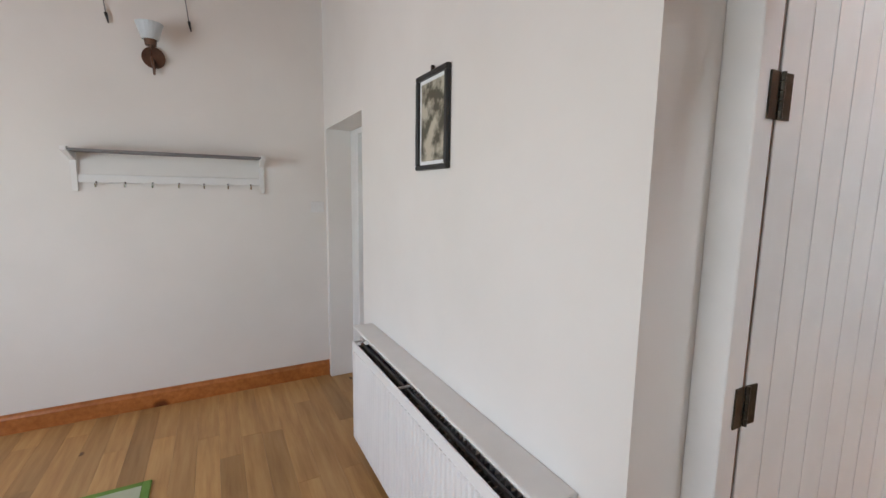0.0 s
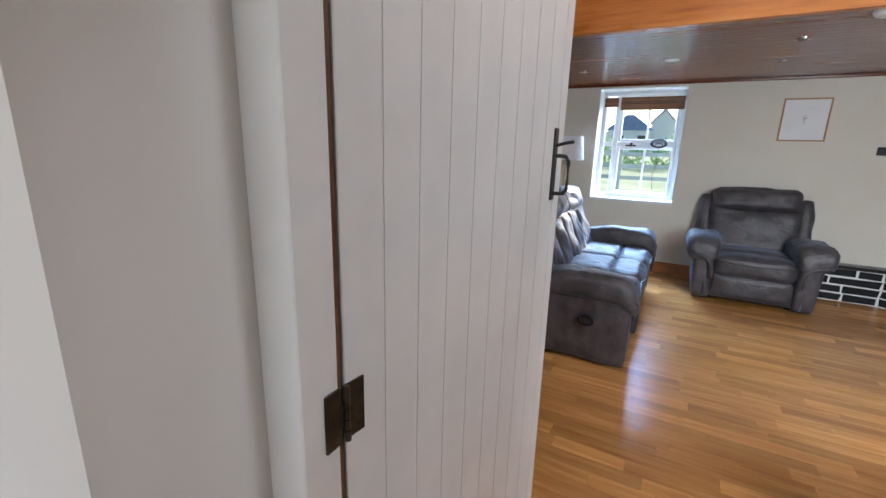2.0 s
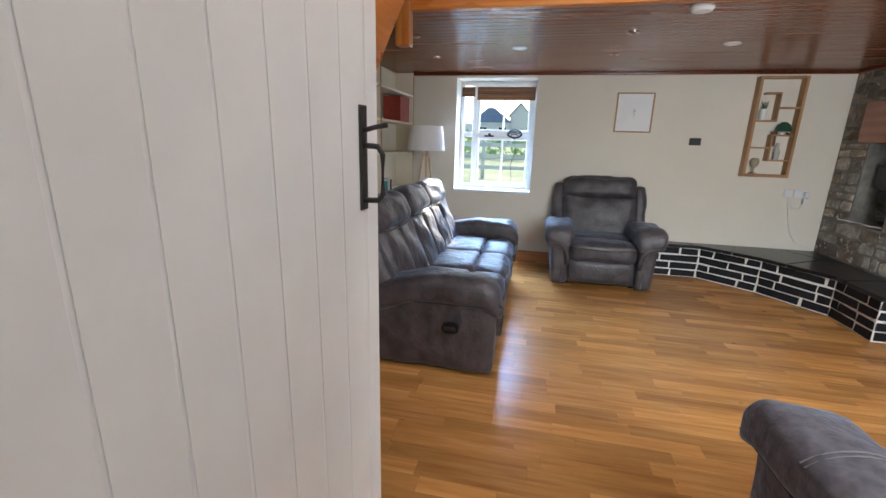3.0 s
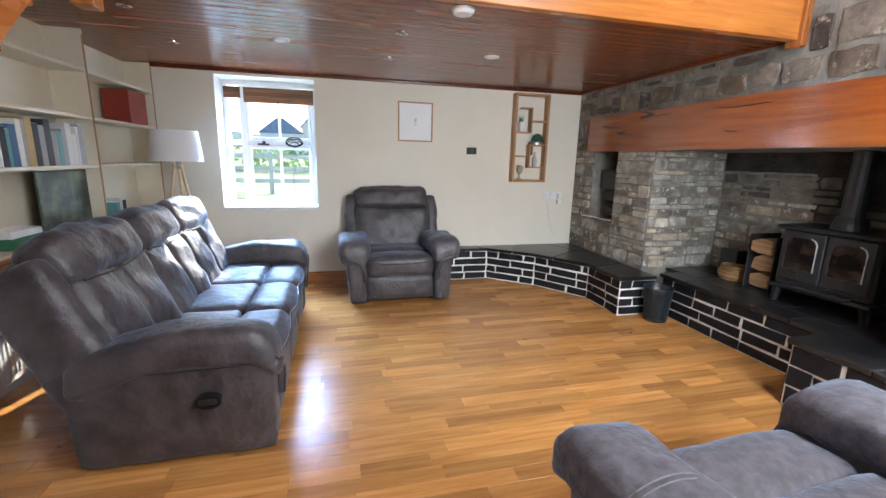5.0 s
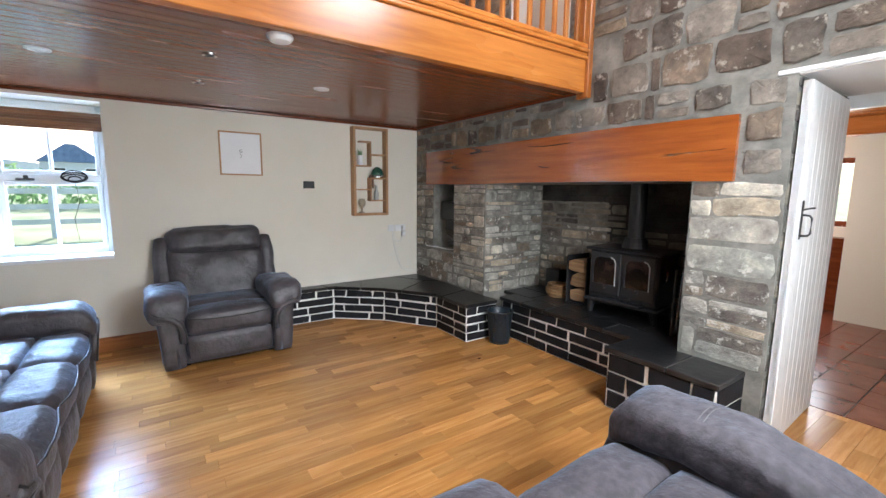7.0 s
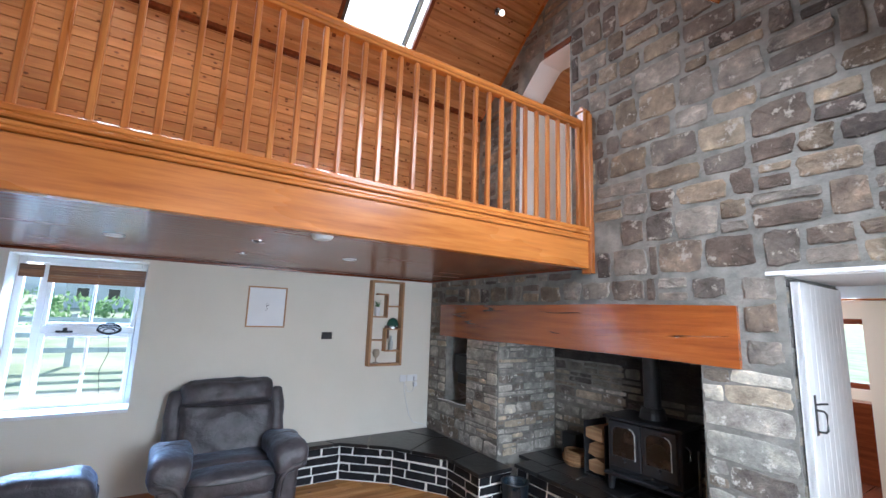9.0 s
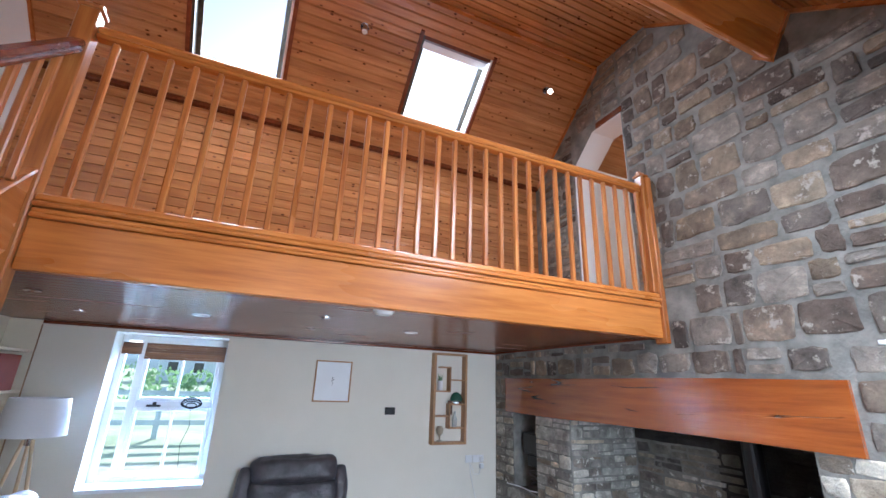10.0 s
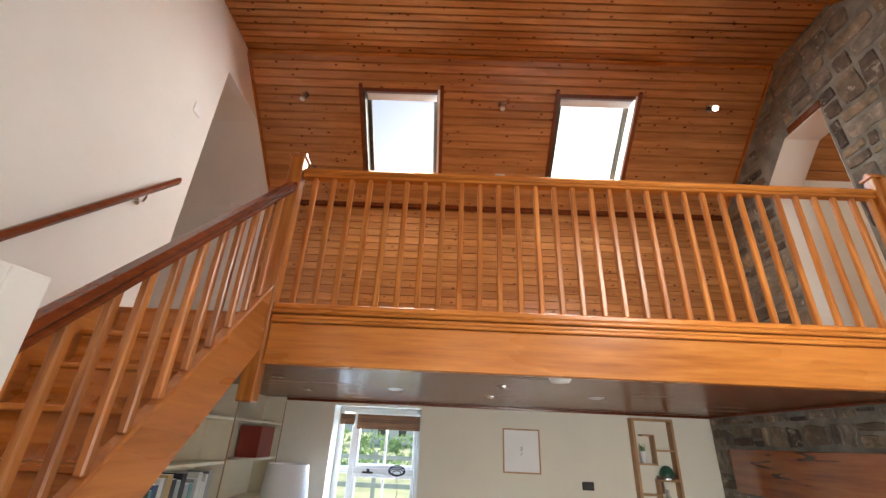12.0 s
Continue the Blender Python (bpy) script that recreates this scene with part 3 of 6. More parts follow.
box(3.96, 4.05, SY, 1.122, 2.508, 2.545, 0.008, bm=bm)
setting("trim_gallery", bm, PINE_Y)
bm = box(3.945, 4.05, SY + 0.0, -2.70, 2.16, 3.56, 0.006)
setting("trim_wall_post", bm, PINE_Z)

# skirting
def skirting(name, x0, y0, x1, y1, t=0.018, h=0.125):
    d = Vector((x1 - x0, y1 - y0, 0))
    L = d.length
    bm = prism([(0, 0), (t, 0), (t, h - 0.03), (t * 0.6, h - 0.015), (t * 0.5, h), (0, h)], 0, L, "x")
    m = Matrix.Translation((x0, y0, 0)) @ Matrix.Rotation(math.atan2(d.y, d.x), 4, "Z")
    bmesh.ops.transform(bm, matrix=m, verts=bm.verts)
    setting(name, bm, SKIRT, label="varnished pine skirting board")


skirting("baseboard_east", EX, -1.52, EX, 1.83)
skirting("baseboard_hall_north", WX0, 3.67, -2.6, 3.67)
skirting("baseboard_hall_west", WX0, 0.82, WX0, 2.70)

# ---- window ----
GX = 6.80
wb = bmesh.new()
y0, y1, z0, z1 = WIN


def bar(bm, ya, yb, za, zb, xa=GX, xb=GX + 0.06):
    return box(xa, xb, ya, yb, za, zb, 0.006, bm=bm)


win = tagged(new("window_east"), "white four-part casement window in a deep reveal", "window", "", "structure")
bm = bar(None, y0, y0 + 0.055, z0, z1)
bar(bm, y1 - 0.055, y1, z0, z1)
bar(bm, y0 + 0.055, y1 - 0.055, z0, z0 + 0.055)
bar(bm, y0 + 0.055, y1 - 0.055, z1 - 0.055, z1)
bar(bm, 1.085, 1.145, z0 + 0.055, z1 - 0.055)
bar(bm, y0 + 0.055, 1.085, 1.50, 1.56)
bar(bm, 1.145, y1 - 0.055, 1.50, 1.56)
part("window_frame", bm, UPVC, win)
bm = bmesh.new()
for za, zb in ((0.905, 1.50), (1.56, 2.115)):
    bar(bm, 0.417, 0.452, za, zb, GX - 0.012, GX + 0.04)
    bar(bm, 1.05, 1.085, za, zb, GX - 0.012, GX + 0.04)
    bar(bm, 0.452, 1.05, za, za + 0.035, GX - 0.012, GX + 0.04)
    bar(bm, 0.452, 1.05, zb - 0.035, zb, GX - 0.012, GX + 0.04)
    bar(bm, 0.74, 0.765, za + 0.035, zb - 0.035, GX - 0.005, GX + 0.035)
part("sash", bm, UPVC, win)
for a, b, c, d in ((0.452, 1.05, 0.94, 1.465), (0.452, 1.05, 1.595, 2.08), (1.145, 1.25, 0.905, 1.5), (1.145, 1.25, 1.56, 2.115)):
    p = part("pane", box(GX + 0.014, GX + 0.02, a, b, c, d), GLASS, win)
    p.visible_shadow = False
part("window_sill", box(EX - 0.01, GX, y0 + 0.001, y1 - 0.001, z0 - 0.02, z0 + 0.012, 0.004), GLOSS, win)
part("handle", box(GX - 0.04, GX - 0.02, 0.86, 0.98, 1.505, 1.525, 0.006), BLACK_METAL, win)
part("handle", box(GX - 0.04, GX - 0.012, 0.90, 0.93, 1.51, 1.55, 0.004), BLACK_METAL, win)


# ---- skylights ----
def skylight(name, x0, x1, ya, yb):
    w = tagged(new(name), "roof window with a dark timber frame and a pale blind cassette", "roof window", "", "structure")
    t, d, xe = 0.025, 0.26, x1 + 0.17
    P = lambda x, up: (x, roof_z(x) + up)
    side = [P(x0, 0), P(x1, 0), (xe, roof_z(x1)), P(xe, d), P(x0, d)]
    # light and shade put into the lining's colour: one side white, the other dark
    part("lining", prism(side, ya - 0.001, ya + t, "y"), RAD_WHITE, w)
    part("lining", prism(side, yb - t, yb + 0.001, "y"), BRONZE, w)
    part("lining", prism([P(x0, 0), P(x0 + t, 0), P(x0 + t, d), P(x0, d)], ya + t, yb - t, "y"), PINE_DARK, w)
    part("window_sill", prism([(x1, roof_z(x1) - 0.001), (xe + 0.1, roof_z(x1) - 0.001), (xe + 0.1, roof_z(x1) - 0.03), (x1 + 0.036, roof_z(x1) - 0.03)], ya, yb, "y"), PINE_Y, w)
    f0, f1 = 0.15, 0.20
    bm = prism([P(x0 + t, f0), P(xe, f0), P(xe, f1), P(x0 + t, f1)], ya + t, ya + t + 0.04, "y")
    prism([P(x0 + t, f0), P(xe, f0), P(xe, f1), P(x0 + t, f1)], yb - t - 0.04, yb - t, "y", bm)
    prism([P(x0 + t, f0), P(x0 + t + 0.05, f0), P(x0 + t + 0.05, f1), P(x0 + t, f1)], ya + t + 0.04, yb - t - 0.04, "y", bm)
    part("window_frame", bm, BRONZE, w)
    p = part("pane", prism([P(x0 + t, 0.175), P(xe, 0.175), P(xe, 0.18), P(x0 + t, 0.18)], ya + t + 0.03, yb - t - 0.03, "y"), GLASS, w)
    p.visible_shadow = False
    part("blind_cassette", prism([P(x0 + t, 0.06), P(x0 + t + 0.045, 0.06), P(x0 + t + 0.045, 0.145), P(x0 + t, 0.145)], ya + t + 0.002, yb - t - 0.002, "y"), GREY_SHELF, w)
    part("ventilation_flap", prism([P(x0 + t + 0.047, 0.09), P(x0 + t + 0.075, 0.09), P(x0 + t + 0.075, 0.145), P(x0 + t + 0.047, 0.145)], ya + t + 0.006, yb - t - 0.006, "y"), WHITE_PLASTIC, w)
    part("blind_rail", prism([P(x0 + t + 0.08, 0.10), P(x0 + t + 0.115, 0.10), P(x0 + t + 0.115, 0.145), P(x0 + t + 0.08, 0.145)], ya + t + 0.01, yb - t - 0.01, "y"), RAD_WHITE, w)
    bm = prism([P(x0 - 0.03, -0.018), P(x1 + 0.03, -0.018), P(x1 + 0.03, -0.002), P(x0 - 0.03, -0.002)], ya - 0.03, ya + 0.004, "y")
    prism([P(x0 - 0.03, -0.018), P(x1 + 0.03, -0.018), P(x1 + 0.03, -0.002), P(x0 - 0.03, -0.002)], yb - 0.004, yb + 0.03, "y", bm)
    part("architrave", bm, PINE_DARK, w)


skylight("window_roof", *SKY[0])
skylight("window_roof", *SKY[1])

# ---- door to the hall ----
door = tagged(new("door_hall"), "white boarded door with black ironmongery, standing open", "door", "", "structure")
HXp, HYp = 1.259, 0.742
ang = math.degrees(math.atan2(0.648 - HYp, 2.12 - HXp))
door.matrix_basis = pose(HXp, HYp, 0, 0, 0, ang)
LW, DT = 0.897, 0.042
bm = box(0.004, LW, 0.0030, DT - 0.0030, 0.012, 2.03)
# brighter white core: the grooves' lit lines are put into its colour
part("leaf_core", bm, RAD_WHITE, door)
bm = box(0.004, 0.096, 0.0, DT, 0.012, 2.03, 0.002)
box(LW - 0.05, LW, 0.0, DT, 0.012, 2.03, 0.002, bm=bm)
part("stile", bm, GLOSS, door)
n = 8
for i in range(n):
    a = 0.0965 + (LW - 0.05 - 0.0965) * i / n
    b = 0.0965 + (LW - 0.05 - 0.0965) * (i + 1) / n
    bm = box(a + 0.003, b - 0.003, 0.001, 0.0028, 0.012, 2.03, 0.0008)
    box(a + 0.003, b - 0.003, DT - 0.0028, DT - 0.001, 0.012, 2.03, 0.0008, bm=bm)
    part("board", bm, GLOSS, door)


def latch(parent, x, z, side, h=0.21):
    """Black thumb latch: back plate, grip and thumb lever. side: -1 or 1, the face it stands on."""
    f = 0 if side < 0 else DT
    s = side
    y = lambda v: f + s * v
    part("back_plate", box(x - 0.014, x + 0.014, min(y(0.004), y(-0.002)), max(y(0.004), y(-0.002)), z - 0.09, z + h - 0.09, 0.002), BLACK_METAL, parent)
    part("grip", tube([(x, y(0.003), z - 0.07), (x, y(0.035), z - 0.068), (x, y(0.045), z - 0.055), (x, y(0.045), z + 0.025), (x, y(0.035), z + 0.04), (x, y(0.003), z + 0.042)], 0.006), BLACK_METAL, parent)
    part("thumb_lever", tube([(x, y(0.0), z + 0.07), (x, y(0.03), z + 0.078), (x, y(0.055), z + 0.082)], 0.005), BLACK_METAL, parent)


latch(door, LW - 0.065, 1.385 + 0.0, -1)


def hinge(parent, x, y, z, flip=1):
    bm = box(x, x + 0.036, y - 0.0035, y - 0.0005, z - 0.05, z + 0.05)
    part("hinge_leaf", bm, BRONZE, parent)
    for k in range(5):
        part("hinge_knuckle", cyl((x - 0.004, y - 0.006, z - 0.05 + 0.0205 * k), (x - 0.004, y - 0.006, z - 0.05 + 0.0205 * k + 0.0185), 0.0055, n=8), BRONZE, parent)


for z in (1.735, 1.02, 0.26):
    hinge(door, 0.006, 0.0, z)
fr = tagged(new("door_frame_hall"), "white painted door lining", "door frame", "", "structure")
bm = box(1.172, 1.250, 0.742, 0.8215, 0, DH + 0.02, 0.003)
box(WX - 0.09, WX - 0.005, DY0 - 0.05, DY0 - 0.008, 0, DH + 0.02, 0.003, bm=bm)
box(WX - 0.09, WX - 0.005, DY0 - 0.05, DY1 + 0.05, DH + 0.021, DH + 0.05, 0.003, bm=bm)
part("lining", bm, GLOSS, fr)
# dark brown strips added to stand in for shade in the hinge gap
part("draught_strip", box(1.2505, 1.2575, 0.7445, 0.80, 0.01, DH), BAMBOO, fr)
part("draught_strip", box(1.2575, 1.279, 0.80, 0.815, 0.01, DH), BAMBOO, fr)
for z in (1.735, 1.02, 0.26):
    part("hinge_leaf", box(1.216, 1.2495, 0.7375, 0.7415, z - 0.05, z + 0.05), BRONZE, fr)
fr2 = tagged(new("door_frame_far"), "white painted door lining with bronze hinges", "door frame", "", "structure")
bm = box(1.14, 1.20, 3.42, HD1 - 0.001, 0, HDH - 0.001, 0.003)
box(1.14, 1.20, HD0 + 0.002, HD0 + 0.04, 0, HDH - 0.001, 0.003, bm=bm)
box(1.14, 1.20, HD0 + 0.04, 3.42, HDH - 0.04, HDH - 0.001, 0.003, bm=bm)
part("lining", bm, GLOSS, fr2)
d2 = tagged(new("door_far"), "white door, closed, at the end of the hall", "door", "", "structure")
part("leaf", box(1.202, 1.24, HD0 + 0.045, 3.412, 0.01, HDH - 0.045, 0.003), GLOSS, d2)
for z in (1.72, 1.0, 0.28):
    part("hinge_leaf", box(1.190, 1.2015, 3.385, 3.4195, z - 0.05, z + 0.05, 0.001), BRONZE, d2)

# ---- door to the kitchen ----
kd = tagged(new("door_kitchen"), "white boarded door with a black latch, open into the reveal", "door", "", "structure")
kd.matrix_basis = pose(2.70, -3.60, 0, 0, 0, 92.5)
KW = 0.83
part("leaf_core", box(0.004, KW, 0.0065, DT - 0.0065, 0.01, 2.035), GLOSS, kd)
bm = box(0.004, 0.09, 0.0, DT, 0.01, 2.035, 0.002)
box(KW - 0.09, KW, 0.0, DT, 0.01, 2.035, 0.002, bm=bm)
part("stile", bm, GLOSS, kd)
for i in range(7):
    a = 0.0905 + (KW - 0.181) * i / 7
    b = 0.0905 + (KW - 0.181) * (i + 1) / 7
    bm = box(a + 0.001, b - 0.001, 0.001, 0.006, 0.01, 2.035, 0.003)
    box(a + 0.001, b - 0.001, DT - 0.006, DT - 0.001, 0.01, 2.035, 0.003, bm=bm)
    part("board", bm, GLOSS, kd)
latch(kd, KW - 0.07, 1.30, 1)
setting("trim_kitchen_lintel", box(KX0, KX1 + 0.09, SY - 0.0, SY + 0.012, KH - 0.012, KH + 0.012, 0.003), GLOSS)
setting("lintel_kitchen", box(KX0 + 0.001, KX1 - 0.001, -3.62, SY - 0.001, KH - 0.02, KH - 0.001), WHITE_PLASTER)
setting("door_frame_kitchen", box(KX0 + 0.001, KX1 - 0.001, -3.66, -3.6, KH - 0.1, KH - 0.021), GLOSS)

# ---- stairs ----
SY0, SY1 = 1.14, 2.03
st = thing("staircase", "orange varnished pine staircase with turned-square balusters, along the white wall", "staircase", (0, 0, 0))
RISE, GO = GAL / 13, 0.196
top_x = 4.04


def stair_x(z):
    return top_x - 0.02 - (GAL - z) * GO / RISE


for i in range(1, 13):
    z = RISE * i
    x = stair_x(z)
    part("tread", box(x - 0.03, x + GO + 0.01, SY0 + 0.035, SY1, z - 0.028, z, 0.006), PINE_Y, st)
for i in range(13):
    z = RISE * i
    x = stair_x(z + RISE)
    part("riser", box(x, x + 0.014, SY0 + 0.035, SY1, z, z + RISE - 0.028), PINE_Y, st)
sl = RISE / GO
U = lambda x: GAL + (x - stair_x(GAL)) * sl
xa, xb = 1.62, 3.945
for nm, ya, yb in (("string", SY0, SY0 + 0.034), ("wall_string", SY1, SY1 + 0.038)):
    bm = prism([(xa, max(0, U(xa) - 0.16)), (xb, U(xb) - 0.16), (xb, U(xb) + 0.20), (xa, U(xa) + 0.20)], ya, yb, "y", bevel=0.004)
    part(nm, bm, PINE_X, st)
part("soffit_board", prism([(xa + 0.2, U(xa + 0.2) - 0.155), (xb, U(xb) - 0.155), (xb, U(xb) - 0.14), (xa + 0.2, U(xa + 0.2) - 0.14)], SY0 + 0.034, SY1, "y"), PINE_X, st)


def raked(bm, x0, x1, up0, up1, ya, yb, bev=0.008):
    return prism([(x0, U(x0) + up0), (x1, U(x1) + up0), (x1, U(x1) + up1), (x0, U(x0) + up1)], ya, yb, "y", bm, bev)


part("base_rail", raked(None, xa, xb, 0.201, 0.222, SY0 - 0.012, SY0 + 0.046), PINE_X, st)
bm = raked(None, xa, 3.94, 0.855, 0.885, SY0 - 0.01, SY0 + 0.045, 0.006)
raked(bm, xa, 3.94, 0.886, 0.935, SY0 - 0.018, SY0 + 0.053, 0.014)
part("handrail", bm, PINE_DARK, st)
x = 1.70
while x < 3.92:
    part("baluster", box(x - 0.016, x + 0.016, SY0 + 0.001, SY0 + 0.033, U(x) + 0.22, U(x) + 0.865, 0.006), PINE_Z, st)
    x += 0.118


def newel(name, x, y, z0, z1, s=0.045, parent=None):
    bm = box(x - s, x + s, y - s, y + s, z0, z1, 0.006)
    box(x - s - 0.012, x + s + 0.012, y - s - 0.012, y + s + 0.012, z1, z1 + 0.02, 0.006, bm=bm)
    prism([(x - s, z1 + 0.02), (x + s, z1 + 0.02), (x + s * 0.3, z1 + 0.055), (x - s * 0.3, z1 + 0.055)], y - s, y + s, "y", bm, 0.006)
    return part(name, bm, PINE_Z, parent)


gb = thing("gallery_balustrade", "orange varnished pine balustrade along the gallery edge", "balustrade")
newel("newel_post", 3.99, 1.168, 2.0, 3.56, 0.044, gb)
newel("newel_post", 3.99, -2.68, 2.546, 3.56, 0.035, gb)
bm = box(3.975, 4.035, -2.645, 1.123, 3.42, 3.445, 0.006)
box(3.965, 4.045, -2.645, 1.123, 3.446, 3.485, 0.012, bm=bm)
part("handrail", bm, PINE_Y, gb)
for k in range(31):
    y = 1.035 - 0.1218 * k
    part("baluster", box(3.989, 4.021, y - 0.016, y + 0.016, 2.545, 3.42, 0.006), PINE_Z, gb)
newel("newel_post", 1.62, SY0 + 0.017, 0, 1.1, 0.045, st)

hr = thing("wall_handrail", "dark varnished handrail on chrome brackets on the white wall", "handrail")
f = lambda x: 2.42 + (x - 3.10) * 0.985
bm = prism([(2.0, f(2.0) - 0.0), (4.08, f(4.08)), (4.08, f(4.08) + 0.06), (2.0, f(2.0) + 0.06)], NY - 0.085, NY - 0.035, "y", bevel=0.014)
part("rail", bm, PINE_DARK, hr)
for x in (2.3, 3.86):
    part("bracket", tube([(x, NY, f(x) - 0.05), (x, NY - 0.05, f(x) - 0.05), (x, NY - 0.06, f(x) - 0.02), (x, NY - 0.06, f(x) + 0.01)], 0.007, bm=cyl((x, NY, f(x) - 0.05), (x, NY - 0.012, f(x) - 0.05), 0.024)), CHROME, hr)

# ---- fireplace ----
mt = thing("mantel_beam", "massive red-brown varnished timber lintel with cracks over the fireplace", "mantel beam")
bm = box(M_X0, M_X1, SY - 0.35, SY + 0.03, M_Z0, M_Z1)
bmesh.ops.subdivide_edges(bm, edges=[e for e in bm.edges if abs(e.verts[0].co.x - e.verts[1].co.x) > 1], cuts=30)
for v in bm.verts:
    v.co.y += 0.006 * noise.noise(v.co * 2.2) if v.co.y > SY else 0
    v.co.z += 0.012 * noise.noise(Vector((v.co.x * 0.9, 0, v.co.z)))
part("timber", bm, MANTEL, mt)


hw = tagged(new("hearth_bench"), "low black-painted brick bench with white joints and slate top, round the fireplace", "hearth", "", "structure")
core_left = [(EX, -0.95), (6.375, -0.95), (6.375, -1.57), (6.0, -2.02), (5.47, -2.38), (4.945, -2.37), (4.945, -2.75), (EX, -2.75)]
part("joints", prism(core_left, 0, 0.34, "z"), MORTAR_WHITE, hw)
part("joints", box(3.45, 4.945, -3.57, -2.83, 0, 0.36), MORTAR_WHITE, hw)
part("joints", box(2.78, 3.45, -3.57 + 0.8, -2.43, 0, 0.39), MORTAR_WHITE, hw)
bt_rng = random.Random(5)
BRICKS = []


def brick_run(p, q, z0, z1, rows=4, shift=0.0):
    """Bricks on the face from p to q in plan (outside on the right of the way from p to q)."""
    p, q = Vector((*p, 0)), Vector((*q, 0))
    d = (q - p).normalized()
    out = Vector((d.y, -d.x, 0))
    L = (q - p).length
    rh = (z1 - z0) / rows
    for r in range(rows):
        s = 0.0
        first = True
        while s < L - 0.01:
            ln = bt_rng.uniform(0.2, 0.42) if rows > 3 else bt_rng.uniform(0.14, 0.30)
            if first and r % 2:
                ln = bt_rng.uniform(0.08, 0.16)
            first = False
            e = min(s + ln, L)
            if L - e < 0.07:
                e = L
            a, b = s + 0.010, e - 0.010
            if b - a > 0.02:
                zz0, zz1 = z0 + r * rh + 0.010, z0 + (r + 1) * rh - 0.007
                bm = bmesh.new()
                t = 0.007
                j = lambda: bt_rng.uniform(-0.008, 0.008)
                base = [(a, zz0), (b, zz0), (b, zz1), (a, zz1)]
                ring0 = [bm.verts.new(p + d * (u + j()) + Vector((0, 0, v + j() * 0.6))) for u, v in base]
                ring1 = [bm.verts.new(vv.co + out * t) for vv in ring0]
                c = (p + d * (a + b) / 2 + Vector((0, 0, (zz0 + zz1) / 2)))
                ring2 = [bm.verts.new(vv.co + out * 0.003 + (c - vv.co + out * t).normalized() * 0.006) for vv in ring1]
                for A, B in ((ring0, ring1), (ring1, ring2)):
                    for i in range(4):
                        k = (i + 1) % 4
                        bm.faces.new((A[i], A[k], B[k], B[i]))
                bm.faces.new(ring2)
                bmesh.ops.recalc_face_normals(bm, faces=bm.faces)
                part("brick", bm, BLACK_BRICK, hw)
            s = e


for p, q, z in (((4.945, -2.75), (4.945, -2.37), 0.34), ((4.945, -2.37), (5.47, -2.38), 0.34), ((5.47, -2.38), (6.0, -2.02), 0.34), ((6.0, -2.02), (6.375, -1.57), 0.34), ((6.375, -1.57), (6.375, -0.95), 0.34),
                ((3.45, -2.83), (4.945, -2.83), 0.36), ((3.45, -2.43), (3.45, -2.83), 0.39), ((2.78, -2.43), (3.45, -2.43), 0.39), ((2.78, -2.77), (2.78, -2.43), 0.39)):
    brick_run(q, p, 0.0, z, 3 if z == 0.39 else 4)
part("slab_bed", prism([(6.515, -0.96), (6.385, -0.96), (6.385, -1.57), (6.01, -2.03), (5.48, -2.37), (4.96, -2.36), (4.96, -2.745), (6.515, -2.745)], 0.341, 0.368, "z"), MORTAR, hw)
part("slab_bed", box(3.48, 4.95, -3.57, -2.825, 0.361, 0.388), MORTAR, hw)
part("slab_bed", box(2.79, 3.44, -2.76, -2.425, 0.391, 0.418), MORTAR, hw)


def slab_top(poly, z, t, name="slate_slab", grow=0.02, seam=()):
    part(name, prism(poly, z, z + t, "z", bevel=0.005), SLATE, hw)


for poly in ([(6.515, -0.94), (6.355, -0.94), (6.355, -1.50), (6.515, -1.44)],
             [(6.515, -1.45), (6.355, -1.51), (6.355, -1.565), (6.16, -1.80), (6.515, -1.98)],
             [(6.15, -1.81), (5.985, -2.0), (5.80, -2.125), (6.1, -2.6), (6.515, -2.4), (6.515, -1.99)],
             [(5.79, -2.132), (5.46, -2.355), (5.35, -2.352), (5.45, -2.745), (6.0, -2.745), (6.09, -2.61)],
             [(5.34, -2.352), (4.92, -2.345), (4.92, -2.745), (5.44, -2.745)],
             [(6.1, -2.61), (6.01, -2.745), (6.515, -2.745), (6.515, -2.41)]):
    slab_top(poly, 0.34, 0.035)
xs = [3.44, 3.75, 4.02, 4.38, 4.66, 4.96]
for a, b in zip(xs, xs[1:]):
    slab_top([(a + 0.004, -2.80), (b - 0.004, -2.80), (b - 0.004, -3.02), (a + 0.004, -3.02)], 0.36, 0.035)
xs = [3.165, 3.6, 3.95, 4.4, 4.75, 5.145]
for a, b in zip(xs, xs[1:]):
    for y0, y1 in ((-3.03, -3.3), (-3.308, -3.575)):
        slab_top([(a + 0.004, y0), (b - 0.004, y0), (b - 0.004, y1), (a + 0.004, y1)], 0.36, 0.033)
for a, b in ((2.765, 3.05), (3.058, 3.47)):
    slab_top([(a, -2.405), (b, -2.405), (b, -2.747), (a, -2.747)], 0.39, 0.035)
part("slate_slab", prism([(3.165, -2.751), (3.47, -2.751), (3.47, -3.02), (3.165, -3.02)], 0.39, 0.42, "z"), SLATE, hw)

# stove
sv = thing("wood_stove", "black cast-iron wood-burning stove with two glazed doors, on the slate hearth", "stove", (3.87, -3.345, 0.393), 5)
W2, D2 = 0.30, 0.18
part("body", box(-W2, W2, -D2, D2, 0.14, 0.565, 0.012), IRON, sv)
part("top_plate", box(-W2 - 0.03, W2 + 0.03, -D2 - 0.03, D2 + 0.04, 0.565, 0.59, 0.01), IRON, sv)
